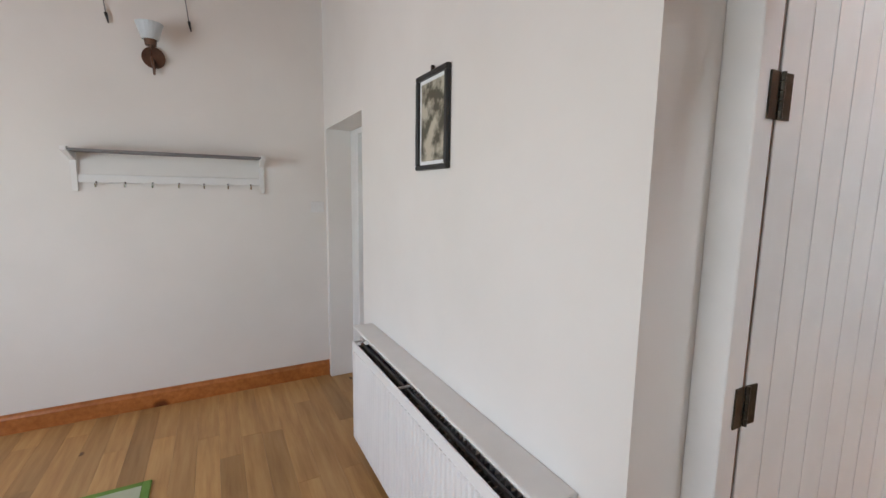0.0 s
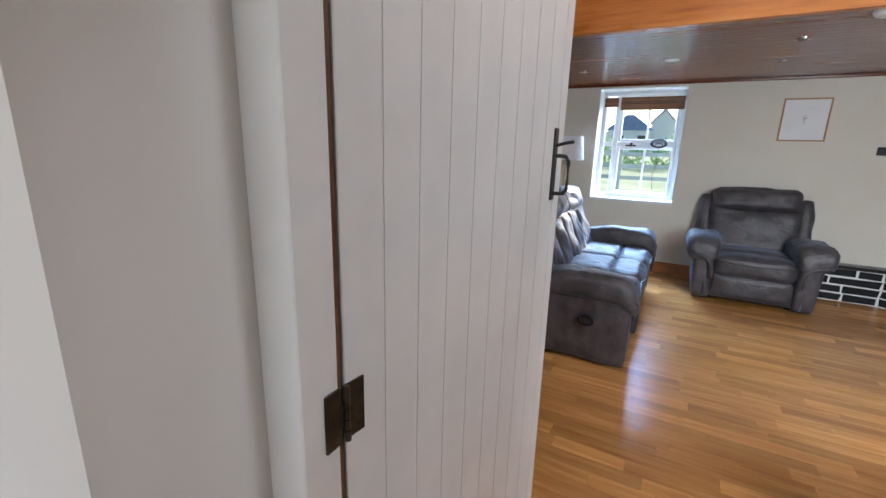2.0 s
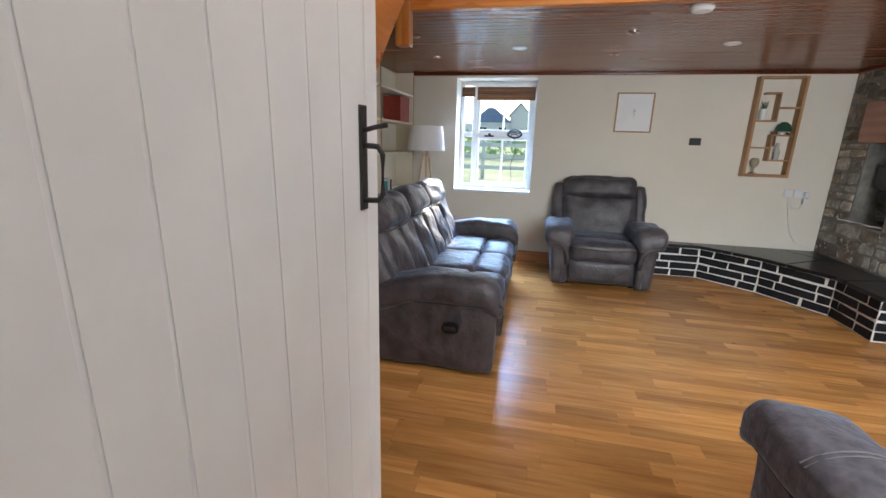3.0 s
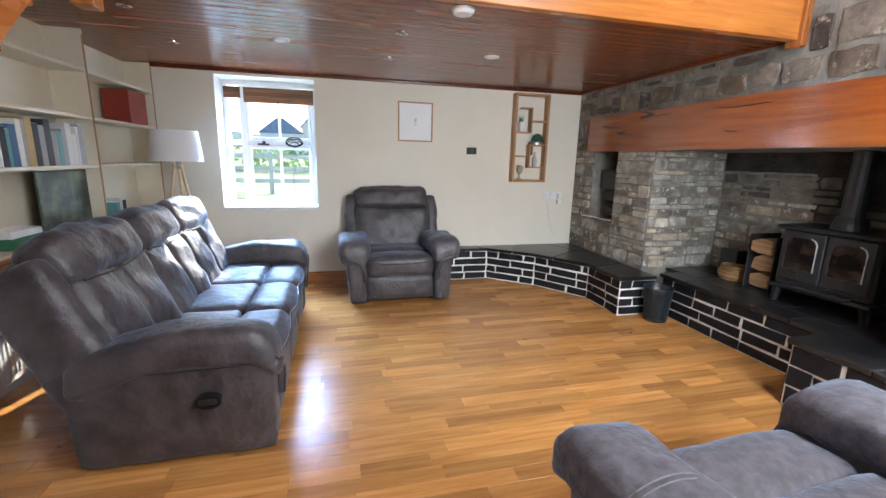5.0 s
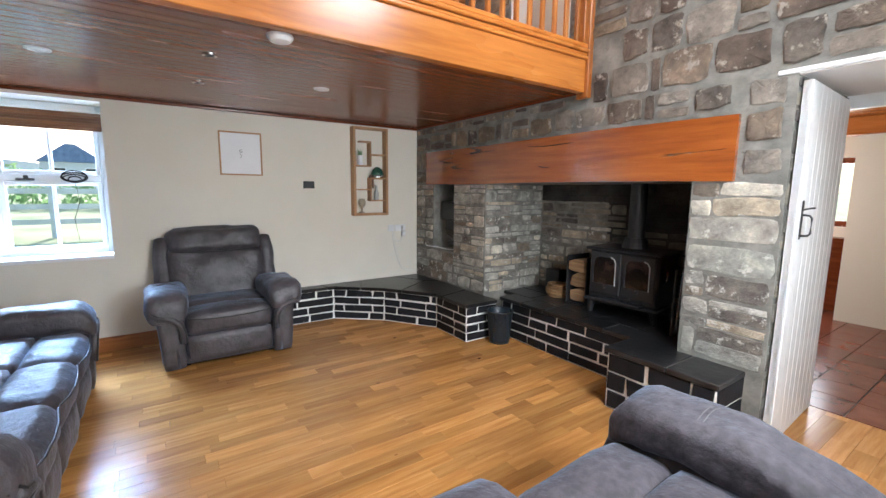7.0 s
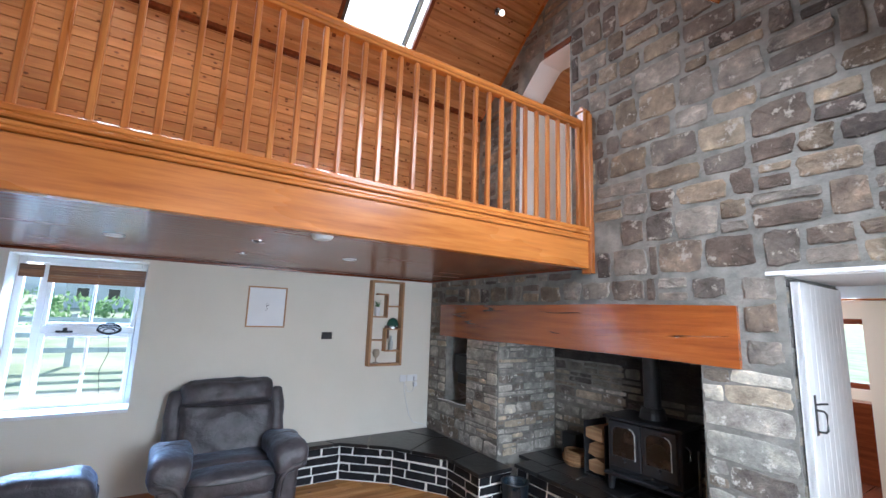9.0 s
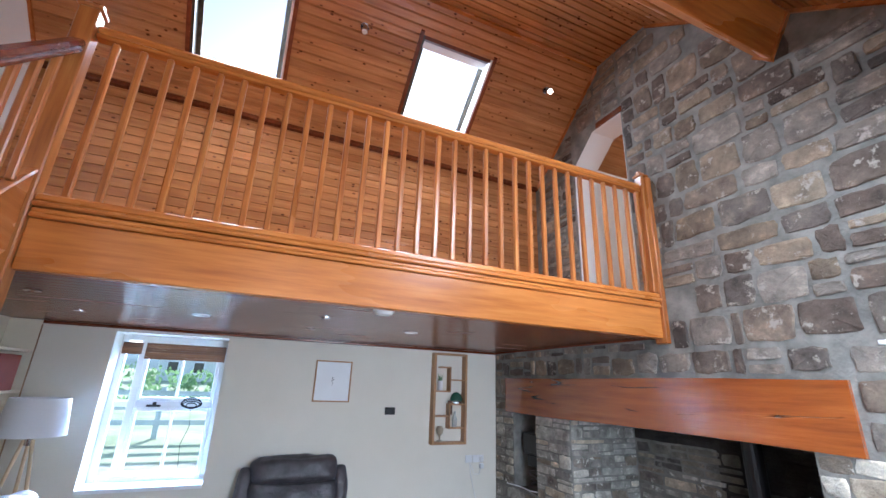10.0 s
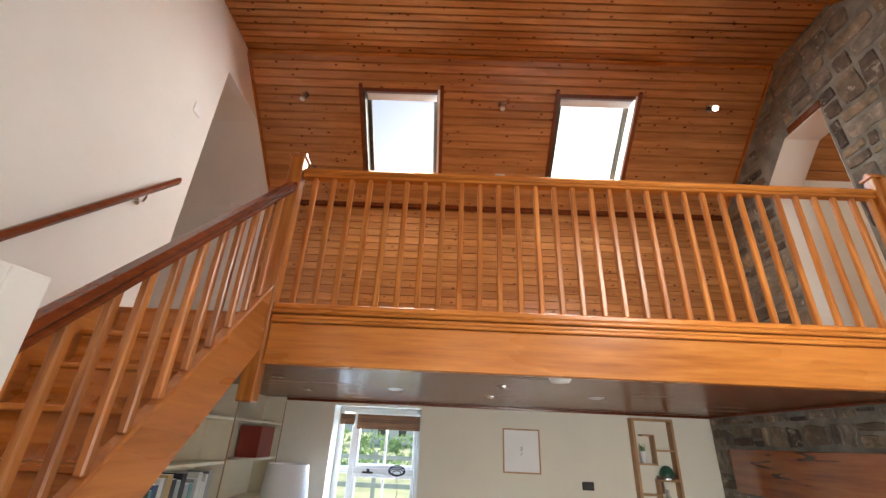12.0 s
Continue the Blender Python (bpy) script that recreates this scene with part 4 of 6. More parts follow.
part("base_plate", box(-W2 - 0.02, W2 + 0.02, -D2 - 0.01, D2 + 0.05, 0.115, 0.14, 0.008), IRON, sv)
for x in (-0.27, 0.27):
    for y in (-0.15, 0.17):
        part("leg", cyl((x * 1.05, y, 0), (x, y, 0.115), 0.022, 0.034, 10), IRON, sv)
# pale bead up one side of each glass, round the top corner
BEAD = plain("pale_grey_bead", (0.5, 0.5, 0.48), 0.3)
FIRE = mottled("fire_glass", (0.006, 0.005, 0.005), (0.07, 0.04, 0.03), 0.12, 9, 0.0, 30, stops=(0.45, 0.8))
for x0, x1, nm in ((-W2 + 0.02, -0.005, "door"), (0.005, W2 - 0.02, "door")):
    d = part("door", box(x0, x1, D2, D2 + 0.022, 0.19, 0.555, 0.006), IRON, sv)
    ga, gc = x0 + 0.04, x1 - 0.035
    pts = [(ga, 0.275), (gc, 0.275), (gc, 0.47), (gc - 0.015, 0.50), (gc - 0.045, 0.515), (ga + 0.045, 0.515), (ga + 0.015, 0.50), (ga, 0.47)]
    part("glass", prism(pts, D2 + 0.020, D2 + 0.0245, "y"), FIRE, d)
    part("glass_bead", tube([(u, D2 + 0.031, v) for u, v in pts[:1] + pts[-1:0:-1]][:4], 0.005, 6), BEAD, d)
    part("frame_rib", tube([(u * 1.0, D2 + 0.023, v) for u, v in pts], 0.007, 6, closed=True), IRON, d)
    part("air_knob", cyl(((x0 + x1) / 2, D2 + 0.02, 0.255), ((x0 + x1) / 2, D2 + 0.05, 0.255), 0.016, n=12), IRON, d)
part("ash_lip", box(-0.2, 0.2, D2, D2 + 0.09, 0.14, 0.16, 0.006), IRON, sv)
part("door_handle", cyl((-0.02, D2 + 0.03, 0.16), (-0.13, D2 + 0.11, 0.21), 0.008, n=8), CHROME, sv)
part("side_handle", tube([(-W2 - 0.01, 0.12, 0.35), (-W2 - 0.045, 0.14, 0.38), (-W2 - 0.05, 0.14, 0.44), (-W2 - 0.01, 0.12, 0.46)], 0.007), CHROME, sv)
part("flue_collar", lathe([(0.0, 0.59), (0.11, 0.59), (0.10, 0.64), (0.085, 0.68), (0.0, 0.68)], 20, at=(0.0, -0.02, 0)), IRON, sv)
part("flue_pipe", cyl((0, -0.02, 0.68), (0, -0.02, 1.28), 0.068, n=20), IRON, sv, smooth=False)
setting("fireplace_ceiling", box(3.16, 5.15, -3.58, -2.80, M_Z0 + 0.15, M_Z0 + 0.2), SOOT)


# ---- recliners ----


def shaped(bm, f):
    for v in bm.verts:
        f(v.co)
    return bm


def recliner(name, seats, L, label, category, at, rz, M, nch=1, lean=-20, flare=0.0, deep=0.0):
    """A recliner with its front at local y = 0 and its width along x from 0 to L."""
    s = thing(name, label, category, at, rz)
    arm = 0.205
    w = (L - 2 * arm) / seats
    tilt = Matrix.Translation((0, 0.60 + deep, 0.40)) @ Matrix.Rotation(radians(lean), 4, "X") @ Matrix.Translation((0, -0.60, -0.40))
    part("base_frame", box(arm - 0.02, L - arm + 0.02, 0.06, 0.80, 0.03, 0.30, 0.02), M, s)
    for k in range(seats):
        x0 = arm + w * k
        x1 = x0 + w
        b0, b1 = x0 - (0.065 if k == 0 else 0), x1 + (0.065 if k == seats - 1 else 0)
        # seat in a rear and a front pad, and the foot flap below
        part("seat_cushion", cushion(x0 + 0.003, x1 - 0.003, 0.27, 0.62 + deep, 0.29, 0.485, 0.035, 0.014, 9, seed=k + L), M, s, smooth=True)
        part("seat_front", shaped(cushion(x0 + 0.003, x1 - 0.003, 0.0, 0.275, 0.27, 0.475, 0.06, 0.016, 9, seed=k + 2 * L), lambda c: setattr(c, "z", c.z + 0.004 * math.sin(c.x * 38) * max(0.0, c.z - 0.40) * 10)), M, s, smooth=True)
        part("footrest", cushion(x0 + 0.006, x1 - 0.006, 0.012, 0.13, 0.06, 0.275, 0.03, 0.01, 7, seed=k + 3 + L), M, s, smooth=True)
        part("piping", tube([(x0 + 0.01, 0.004, 0.425), (x0 + w * 0.25, -0.016, 0.412), (x0 + w * 0.5, -0.020, 0.408), (x0 + w * 0.75, -0.016, 0.412), (x1 - 0.01, 0.004, 0.425)], 0.006, 6), PIPING, s)
        part("back_shell", cushion(b0 - 0.005, b1 + 0.005, 0.70, 0.84, 0.16, 1.06, 0.05, 0.01, 7, tilt, seed=k), M, s, smooth=True)
        for c_ in range(nch):
            wd = (b1 - b0 - 0.012) / nch
            cx0 = b0 + 0.006 + wd * c_
            part("back_cushion", cushion(cx0 - 0.006, cx0 + wd + 0.006, 0.56, 0.74, 0.40, 0.91, 0.045, 0.020, 15, tilt, 0.012, seed=k * 3 + c_ + L), M, s, smooth=True)
        hd = cushion(b0 + 0.004, b1 - 0.004, 0.53, 0.76, 0.865, 1.115, 0.075, 0.022, 16, tilt, 0.010, seed=k + 7 + L)
        part("headrest", hd, M, s, smooth=True)
        n_ = 9
        part("head_seam", tube([tilt @ Vector((b0 + 0.02 + (b1 - b0 - 0.04) * i / n_, 0.548 - 0.012 * math.sin(math.pi * i / n_), 0.885 - 0.02 * math.sin(math.pi * i / n_))) for i in range(n_ + 1)], 0.005, 6), PIPING, s)
    for sgn in (-1, 1):
        # the arm is built on the low-x side and turned over for the other one
        X = (lambda u: u) if sgn < 0 else (lambda u: L - u)
        lo = lambda a, b: (min(X(a), X(b)), max(X(a), X(b)))

        def taper(c):
            u = X(c.x)
            if u < arm * 0.6:
                c.x += (1 if sgn < 0 else -1) * 0.032 * (1 - min(1.0, max(0.0, c.z / 0.5)))

        def droop(c):
            u = X(c.x)
            c.z -= 0.045 * max(0.0, 1 - c.y / 0.10) ** 2 + 0.10 * max(0.0, (c.y - 0.42) / 0.38) ** 1.5
            c.z -= 0.030 * max(0.0, (u - arm * 0.45) / arm) * max(0.0, 1 - c.y / 0.45)
            c.z += 0.006 * math.sin(c.y * 9 + sgn)

        part("wing", cushion(*lo(0.02, 0.15), 0.585, 0.85, 0.36, 1.03, 0.045, 0.01, 8, tilt, 0.008, seed=5 + sgn), M, s, smooth=True)
        part("arm_panel", shaped(cushion(*lo(0.006, arm - 0.004), 0.004, 0.83, 0.018, 0.53, 0.03, 0.004, 8, wrinkle=0.003, seed=sgn), taper), M, s, smooth=True)
        part("arm_pad", shaped(cushion(*lo(-0.022 - flare, arm + 0.028), -0.024, 0.81, 0.468, 0.65, 0.058, 0.008, 14, wrinkle=0.008, seed=9 + sgn), droop), M, s, smooth=True)
        # a second, thinner roll under the front of the pad, running down beside the seat
        roll = [(0.002 - flare * 0.5, 0.0, 0.482), (0.02, -0.014, 0.468), (0.075, -0.018, 0.456), (0.125, -0.018, 0.435), (0.163, -0.016, 0.395), (0.180, -0.012, 0.33), (0.184, -0.004, 0.24)]
        part("arm_roll", tube([(X(u), y, z) for u, y, z in roll], 0.027, 10), M, s, smooth=True)
        for off in (0.026, -0.026):
            pts = [(X(u - off * 0.75 * min(1.0, k / 4)), y - 0.019, z + off * max(0.15, 1 - k / 5)) for k, (u, y, z) in enumerate(roll)]
            part("arm_seam", tube(pts, 0.0055, 6), PIPING, s)
        for off in (0.0, 0.018):
            arc = [(X(-0.024 - flare + (arm + 0.055 + flare) * k / 10), 0.30 + off, 0.56 + 0.108 * math.sin(math.pi * (0.06 + 0.88 * k / 10)) ** 0.45 - (0.030 * max(0.0, (k / 10 - 0.5)) * 0.35)) for k in range(11)]
            part("arm_stitching", tube(arc, 0.0022, 5), STITCH, s)
        part("side_seam", tube([(X(-0.016 - flare * 0.9 + 0.014 * (k / 8) ** 2), 0.0 + 0.095 * k, 0.497 - 0.012 * math.sin(k * 0.4) - 0.012 * (k / 8) ** 3) for k in range(9)], 0.0035, 6), PIPING, s)
    return s


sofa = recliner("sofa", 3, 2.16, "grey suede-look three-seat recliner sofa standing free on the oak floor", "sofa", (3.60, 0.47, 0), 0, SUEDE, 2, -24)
bm = cyl((0.03, 0.27, 0.33), (-0.016, 0.27, 0.33), 0.036, n=20)
for v in bm.verts:
    v.co.y = 0.27 + (v.co.y - 0.27) * 1.5
part("recline_lever", bm, BLACK_PLASTIC, sofa)
part("lever_grip", box(-0.026, -0.014, 0.235, 0.31, 0.318, 0.345, 0.005), BLACK_METAL, sofa)
for x in (0.22, 1.94):
    for y in (0.16, 0.7):
        part("foot", cyl((x, y, 0), (x, y, 0.045), 0.03, n=12), BLACK_PLASTIC, sofa)


def chair(name, label, at, rz, M, L=1.06, deep=0.0):
    c = recliner(name, 1, L, label, "armchair", at, rz, M, 1, -17 - deep * 60, 0.03, deep)
    for x in (0.2, L - 0.2):
        for y in (0.16, 0.7):
            part("foot", cyl((x, y, 0), (x, y, 0.045), 0.03, n=12), BLACK_PLASTIC, c)
    return c


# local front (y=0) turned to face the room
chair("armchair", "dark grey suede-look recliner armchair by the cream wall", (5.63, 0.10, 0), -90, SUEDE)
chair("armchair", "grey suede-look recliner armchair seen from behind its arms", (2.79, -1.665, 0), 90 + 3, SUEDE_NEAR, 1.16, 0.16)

# ---- floor lamp ----
lamp = thing("floor_lamp", "tripod floor lamp with white drum shade by the window", "floor lamp", (6.12, 1.57, 0))
bm = cyl((0, 0, 1.33), (0, 0, 1.60), 0.215, 0.185, 40, caps=False)
part("shade", bm, SHADE, lamp, smooth=True)
part("shade_ring", tube([(0.214 * math.cos(a * math.pi / 16), 0.214 * math.sin(a * math.pi / 16), 1.331) for a in range(32)], 0.003, 6, closed=True), WHITE_PLASTIC, lamp)
for a in (10, 130, 250):
    c_, s_ = math.cos(radians(a)), math.sin(radians(a))
    part("leg", cyl((0.26 * c_, 0.26 * s_, 0), (0.03 * c_, 0.03 * s_, 1.30), 0.013, n=10), BEECH, lamp)
part("hub", cyl((0, 0, 1.26), (0, 0, 1.33), 0.03, n=16), CHROME, lamp)

# ---- bookcase ----
bk = thing("bookcase", "cream painted built-in bookcase, half full, under the stairs", "bookcase", (0, 0, 0))
BY = 1.84
for x in (4.17, 5.36, 6.49):
    part("upright", box(x, x + 0.025, BY, NY - 0.005, 0.84, SOF - 0.002, 0.002), SHELF_PAINT, bk)
for x in (4.17, 5.36, 6.49):
    part("upright_edge", box(x - 0.003, x + 0.012, BY - 0.006, BY - 0.0005, 0.84, SOF - 0.04, 0.001), LIGHT_OAK, bk)
for z in (0.84, 1.285, 1.62, 1.94):
    for a, b in ((3.4, 4.168), (4.197, 5.358), (5.387, 6.488)):
        if a < 4 and z > 1.6:
            continue
        part("shelf", box(a, b, BY, NY - 0.006, z, z + 0.022, 0.002), SHELF_PAINT, bk)
part("back_panel", box(3.4, 6.515, NY - 0.005, NY - 0.001, 0.84, SOF - 0.002), SHELF_PAINT, bk)
part("worktop", box(3.4, 4.9, BY - 0.05, NY - 0.006, 0.79, 0.838, 0.004), SKIRT, bk)
rb = random.Random(11)
BOOKS = [plain("book_" + n_, c_) for n_, c_ in (("black", (0.02, 0.02, 0.025)), ("white", (0.65, 0.64, 0.6)), ("teal", (0.1, 0.3, 0.3)), ("tan", (0.45, 0.3, 0.12)), ("blue", (0.05, 0.12, 0.25)), ("red", (0.3, 0.04, 0.03)), ("grey", (0.3, 0.3, 0.3)))]
NAMES = ["black", "white", "teal", "tan", "blue", "red", "grey"]


def books(x, x1, z, hmin=0.2, hmax=0.29):
    while x < x1:
        t = rb.uniform(0.022, 0.06)
        h = rb.uniform(hmin, hmax)
        k = rb.choice([0, 1, 1, 2, 6, 0, 6, 1, 0, 4, 2, 3])
        b = thing("book", "upright %s-spined book on the cream shelf" % NAMES[k], "book", (x, BY + 0.02, z), 0, "books on the shelves")
        part("cover", box(0, t, 0, 0.17, 0, h, 0.002), BOOKS[k], b)
        part("pages", box(0.003, t - 0.003, 0.003, 0.172, h, h + 0.0005 + 0.001), PAPER, b)
        x += t + rb.uniform(0.001, 0.004)


books(4.25, 5.20, 1.308)
books(3.5, 4.1, 1.308)
books(5.58, 5.72, 0.863, 0.14, 0.2)
pb = thing("photo_board", "landscape photograph board leaning on the shelf", "picture", (5.06, BY + 0.08, 0.863))
LAND = mottled("hill_photograph", (0.008, 0.014, 0.010), (0.16, 0.20, 0.13), 0.4, 7, 0.0, 30, stops=(0.42, 0.72))
part("board", box(-0.26, 0.28, 0, 0.012, 0.0, 0.41, 0.002), LAND, pb)
gbx = thing("storage_box", "green and white cardboard box on the shelf", "box", (4.42, BY + 0.02, 0.863))
part("carton", box(0, 0.3, 0, 0.18, 0, 0.06, 0.003), plain("green_card", (0.05, 0.25, 0.13)), gbx)
part("carton", box(0.02, 0.27, 0.01, 0.15, 0.061, 0.10, 0.003), PAPER, gbx)
rbx = thing("red_file_box", "red box file standing on the cream shelf", "box", (5.95, BY - 0.01, 1.643))
part("case", box(0, 0.34, 0, 0.2, 0, 0.27, 0.004), RED_BOX, rbx)
part("spine_label", box(0.335, 0.343, 0.05, 0.12, 0.06, 0.2, 0.001), PAPER, rbx)

# panel under the stairs, radiator behind the sofa
setting("panel_under_stairs", box(2.1, 3.70, 1.70, 1.76, 0, 0.80), GLOSS, label="white panel closing the space under the stairs")


def radiator(name, label, L, z0, z1, at, rz):
    """A double panel radiator, front at local y=0, L along x."""
    r = thing(name, label, "radiator", at, rz)
    h = z1 - z0
    part("front_panel", box(0, L, 0, 0.012, z0, z1, 0.005), RAD_WHITE, r)
    n = int((L - 0.08) / 0.033)
    for i in range(n):
        x = 0.045 + (L - 0.09) * (i + 0.5) / n
        part("flute", prism([(x - 0.011, 0), (x - 0.006, -0.006), (x + 0.006, -0.006), (x + 0.011, 0)], z0 + 0.04, z1 - 0.045, "z"), RAD_WHITE, r)
    part("rear_panel", box(0, L, 0.088, 0.1, z0, z1, 0.004), RAD_WHITE, r)
    bm = bmesh.new()
    m = int(L / 0.028)
    for i in range(m):
        x = 0.03 + (L - 0.06) * i / m
        box(x, x + 0.004, 0.016, 0.046, z0 + 0.02, z1 - 0.022, bm=bm)
        box(x + 0.01, x + 0.014, 0.054, 0.084, z0 + 0.02, z1 - 0.022, bm=bm)
    part("convector", bm, RAD_DARK, r, kind="stuff")
    part("top_grille", box(0.02, L - 0.02, 0.046, 0.054, z1 - 0.03, z1 - 0.012), RAD_DARK, r)
    for x in (0.0, L * 0.42, L - 0.01):
        part("top_strap", box(x, x + 0.01, 0.012, 0.088, z1 - 0.012, z1 - 0.004), RAD_WHITE, r)
    for x in (0.15, L - 0.15):
        part("wall_bracket", box(x, x + 0.03, 0.1, 0.150 if L < 1.6 and rz else 0.125, z0 + 0.05, z1 - 0.05), RAD_WHITE, r)
    part("valve", cyl((L + 0.03, 0.05, z0 + 0.03), (L + 0.03, 0.05, z0 + 0.11), 0.016, n=12), WHITE_PLASTIC, r)
    part("pipe", cyl((L + 0.03, 0.05, 0), (L + 0.03, 0.05, z0 + 0.03), 0.008, n=10), CHROME, r)
    return r


radiator("radiator", "white panel radiator on the north wall behind the sofa", 1.3, 0.13, 0.70, (3.30, NY - 0.126, 0), 0)
radiator("radiator", "long white double panel radiator below the hall shelf", 1.50, 0.13, 0.70, (WX0 - 0.152, 2.46, 0), -90)
rs = thing("radiator_shelf", "white narrow shelf above the hall radiator", "shelf", (0, 0, 0))
bm = box(WX0 - 0.122, WX0 - 0.001, 0.95, 2.55, 0.742, 0.757, 0.006, seg=2)
part("board", bm, GLOSS, rs)
for y in (1.0, 1.7, 2.35):
    part("bracket", box(WX0 - 0.09, WX0 - 0.001, y, y + 0.02, 0.712, 0.7415, 0.003), WHITE_PLASTIC, rs)

# ---- outside ----
setting("yard", prism([(7.0, -0.298), (10.0, ground_z(10) + 0.006), (12.5, ground_z(12.5) + 0.01), (12.5, ground_z(12.5) - 0.05), (7.0, -0.35)], -14, 18, "y"), GRAVEL)
fc = thing("fence", "pale post-and-rail fence beyond the yard", "fence", (0, 0, 0.15))
for y in range(-12, 17, 2):
    part("post", box(15.0, 15.12, y - 0.06, y + 0.06, 0, 1.35, 0.01), FENCE_PAINT, fc)
for z in (0.45, 0.8, 1.15):
    part("rail", box(14.95, 14.999, -12.2, 16.2, z, z + 0.12, 0.005), FENCE_PAINT, fc)
hg = bmesh.new()
rh = random.Random(3)


def leaf_cloud(bm, cx, cy, cz, rx, ry, rz_, n, s):
    for _ in range(n):
        u, v = rh.uniform(0, 2 * math.pi), rh.uniform(-1, 1)
        r = rh.uniform(0.75, 1.05)
        q = math.sqrt(1 - v * v)
        c = Vector((cx + rx * r * q * math.cos(u), cy + ry * r * q * math.sin(u), cz + rz_ * r * v))
        e = Euler((rh.uniform(0, 6), rh.uniform(0, 6), rh.uniform(0, 6))).to_matrix()
        vs = [bm.verts.new(c + e @ Vector(p)) for p in ((-s, 0, 0), (0, -s * 0.5, 0), (s, 0, 0), (0, s * 0.5, 0.1 * s))]
        bm.faces.new(vs)


for i in range(26):
    leaf_cloud(hg, 26 + rh.uniform(-0.4, 0.4), -16 + i * 1.5, 1.05, 1.0, 1.3, 0.9 + rh.uniform(0, 0.5), 320, 0.14)
part("hedge", hg, HEDGE, None, "dense green hedge behind the fence", kind="stuff")["category"] = "hedge"

fh = thing("farmhouse", "low white farmhouse with blue-grey slate roofs beyond the hedge", "house", (46, 5.2, 0.8))
BLUE_SLATE = mottled("blue_grey_slate", (0.12, 0.18, 0.32), (0.19, 0.27, 0.44), 0.7, 4, 0.2, 20)
LIME = plain("white_limewash", (0.72, 0.74, 0.75), 0.8)
part("wall", box(0, 7, -1.9, 1.9, 0, 2.6), LIME, fh)
bm = prism([(-2.1, 2.61), (2.1, 2.61), (0.3, 4.0), (-0.3, 4.0)], -0.2, 7.2, "x")
part("roof", bm, BLUE_SLATE, fh)
part("gable_wall", prism([(-3.9, 0), (-1.91, 0), (-1.91, 3.3), (-2.9, 4.4), (-3.9, 3.3)], 0.4, 6, "x"), LIME, fh)
bm = prism([(-1.7, 3.25), (-2.9, 4.58), (-2.9, 4.42), (-1.86, 3.25)], 0.2, 6.2, "x")
prism([(-4.1, 3.25), (-3.94, 3.25), (-2.9, 4.42), (-2.9, 4.58)], 0.2, 6.2, "x", bm)
part("roof", bm, BLUE_SLATE, fh)
for y in (-1.2, 0.8):
    wn = part("window", box(-0.03, -0.001, y - 0.45, y + 0.45, 1.2, 2.2), UPVC, fh)
    part("pane", box(-0.05, -0.031, y - 0.38, y + 0.38, 1.28, 2.12), plain("dark_window_pane", (0.03, 0.04, 0.05), 0.1), wn)

HILL = mottled("distant_hillside", (0.10, 0.17, 0.20), (0.17, 0.26, 0.27), 0.95, 0.02, 0.0, 1, spec=0.1)
bm = bmesh.new()
cols = []
for i in range(61):
    y = -500 + i * 17
    h = 25 + 7 * math.sin(i * 0.33) + 4 * math.sin(i * 0.9 + 1) + rh.uniform(-1, 1)
    cols.append([bm.verts.new((x, y, z)) for x, z in ((260, 1), (300, h * 0.5), (350, h), (420, h * 0.9), (470, 0))])
for a, b in zip(cols, cols[1:]):
    for j in range(4):
        bm.faces.new((a[j], b[j], b[j + 1], a[j + 1]))
setting("backdrop_hills", bm, HILL, smooth=True)

# ---- beyond the gallery doorway in the gable ----
bm = box(5.2, 5.3, -7.2, -3.06, GAL, 4.42)
box(3.3, 5.2, -7.2, -7.1, GAL, 5.2, bm=bm)
box(3.2, 3.3, -7.2, -3.06, GAL, 5.2, bm=bm)
setting("wall_far_room", bm, WHITE_PLASTER)
setting("ceiling_far_room", boards(bmesh.new(), CR_E, 5.3, -7.2, -3.06, roof_z, 10, thick=0.03), BOARD_CEIL)
setting("ceiling_far_room_flat", boards(bmesh.new(), 3.2, CR_E, -7.2, -3.06, lambda x: FLAT, 12, thick=0.03), BOARD_CEIL)
setting("floor_far_room", box(3.2, 5.3, -7.2, -3.06, 2.42, GAL), PINE_Y)
# lamp added out of view to brighten the kitchen partition
area("kitchen_fill_light", (4.9, -5.0, 1.6), (2.2, -6.3, 1.3), 1.0, 1.0, 19, (1, 0.95, 0.9))
# unseen lamp added to brighten the closed room behind the gable
area("far_room_fill_light", (4.3, -6.4, 4.9), (4.6, -4.6, 3.2), 0.8, 0.8, 30, (1, 0.97, 0.92))
lin = tagged(new("opening_lining"), "white plastered lining of the doorway in the stone gable", "door frame", "", "structure")
part("plaster", prism([(4.855, GAL), (4.86, GAL), (4.86, 4.10), (4.56, 4.38), (4.18, 4.38), (4.18, 4.374), (4.557, 4.374), (4.855, 4.096)], -3.05, SY - 0.004, "y"), WHITE_PLASTER, lin)
part("plaster", box(4.181, 4.187, -3.05, SY - 0.004, GAL, 4.373), WHITE_PLASTER, lin)
part("lintel_timber", box(4.16, 4.50, SY - 0.2, SY + 0.012, 4.381, 4.44, 0.004), PINE_DARK, lin)

# ---- kitchen ----
kb = tagged(new("window_kitchen"), "dark-framed kitchen window above a brown cupboard", "window", "", "structure")
bm = box(3.3, 4.6, -7.30, -7.24, 1.05, 1.12)
box(3.3, 4.6, -7.30, -7.24, 1.85, 1.92, bm=bm)
part("window_frame", bm, PINE_DARK, kb)
part("roller_blind", box(3.3, 4.6, -7.28, -7.22, 1.93, 2.1), BAMBOO, kb)
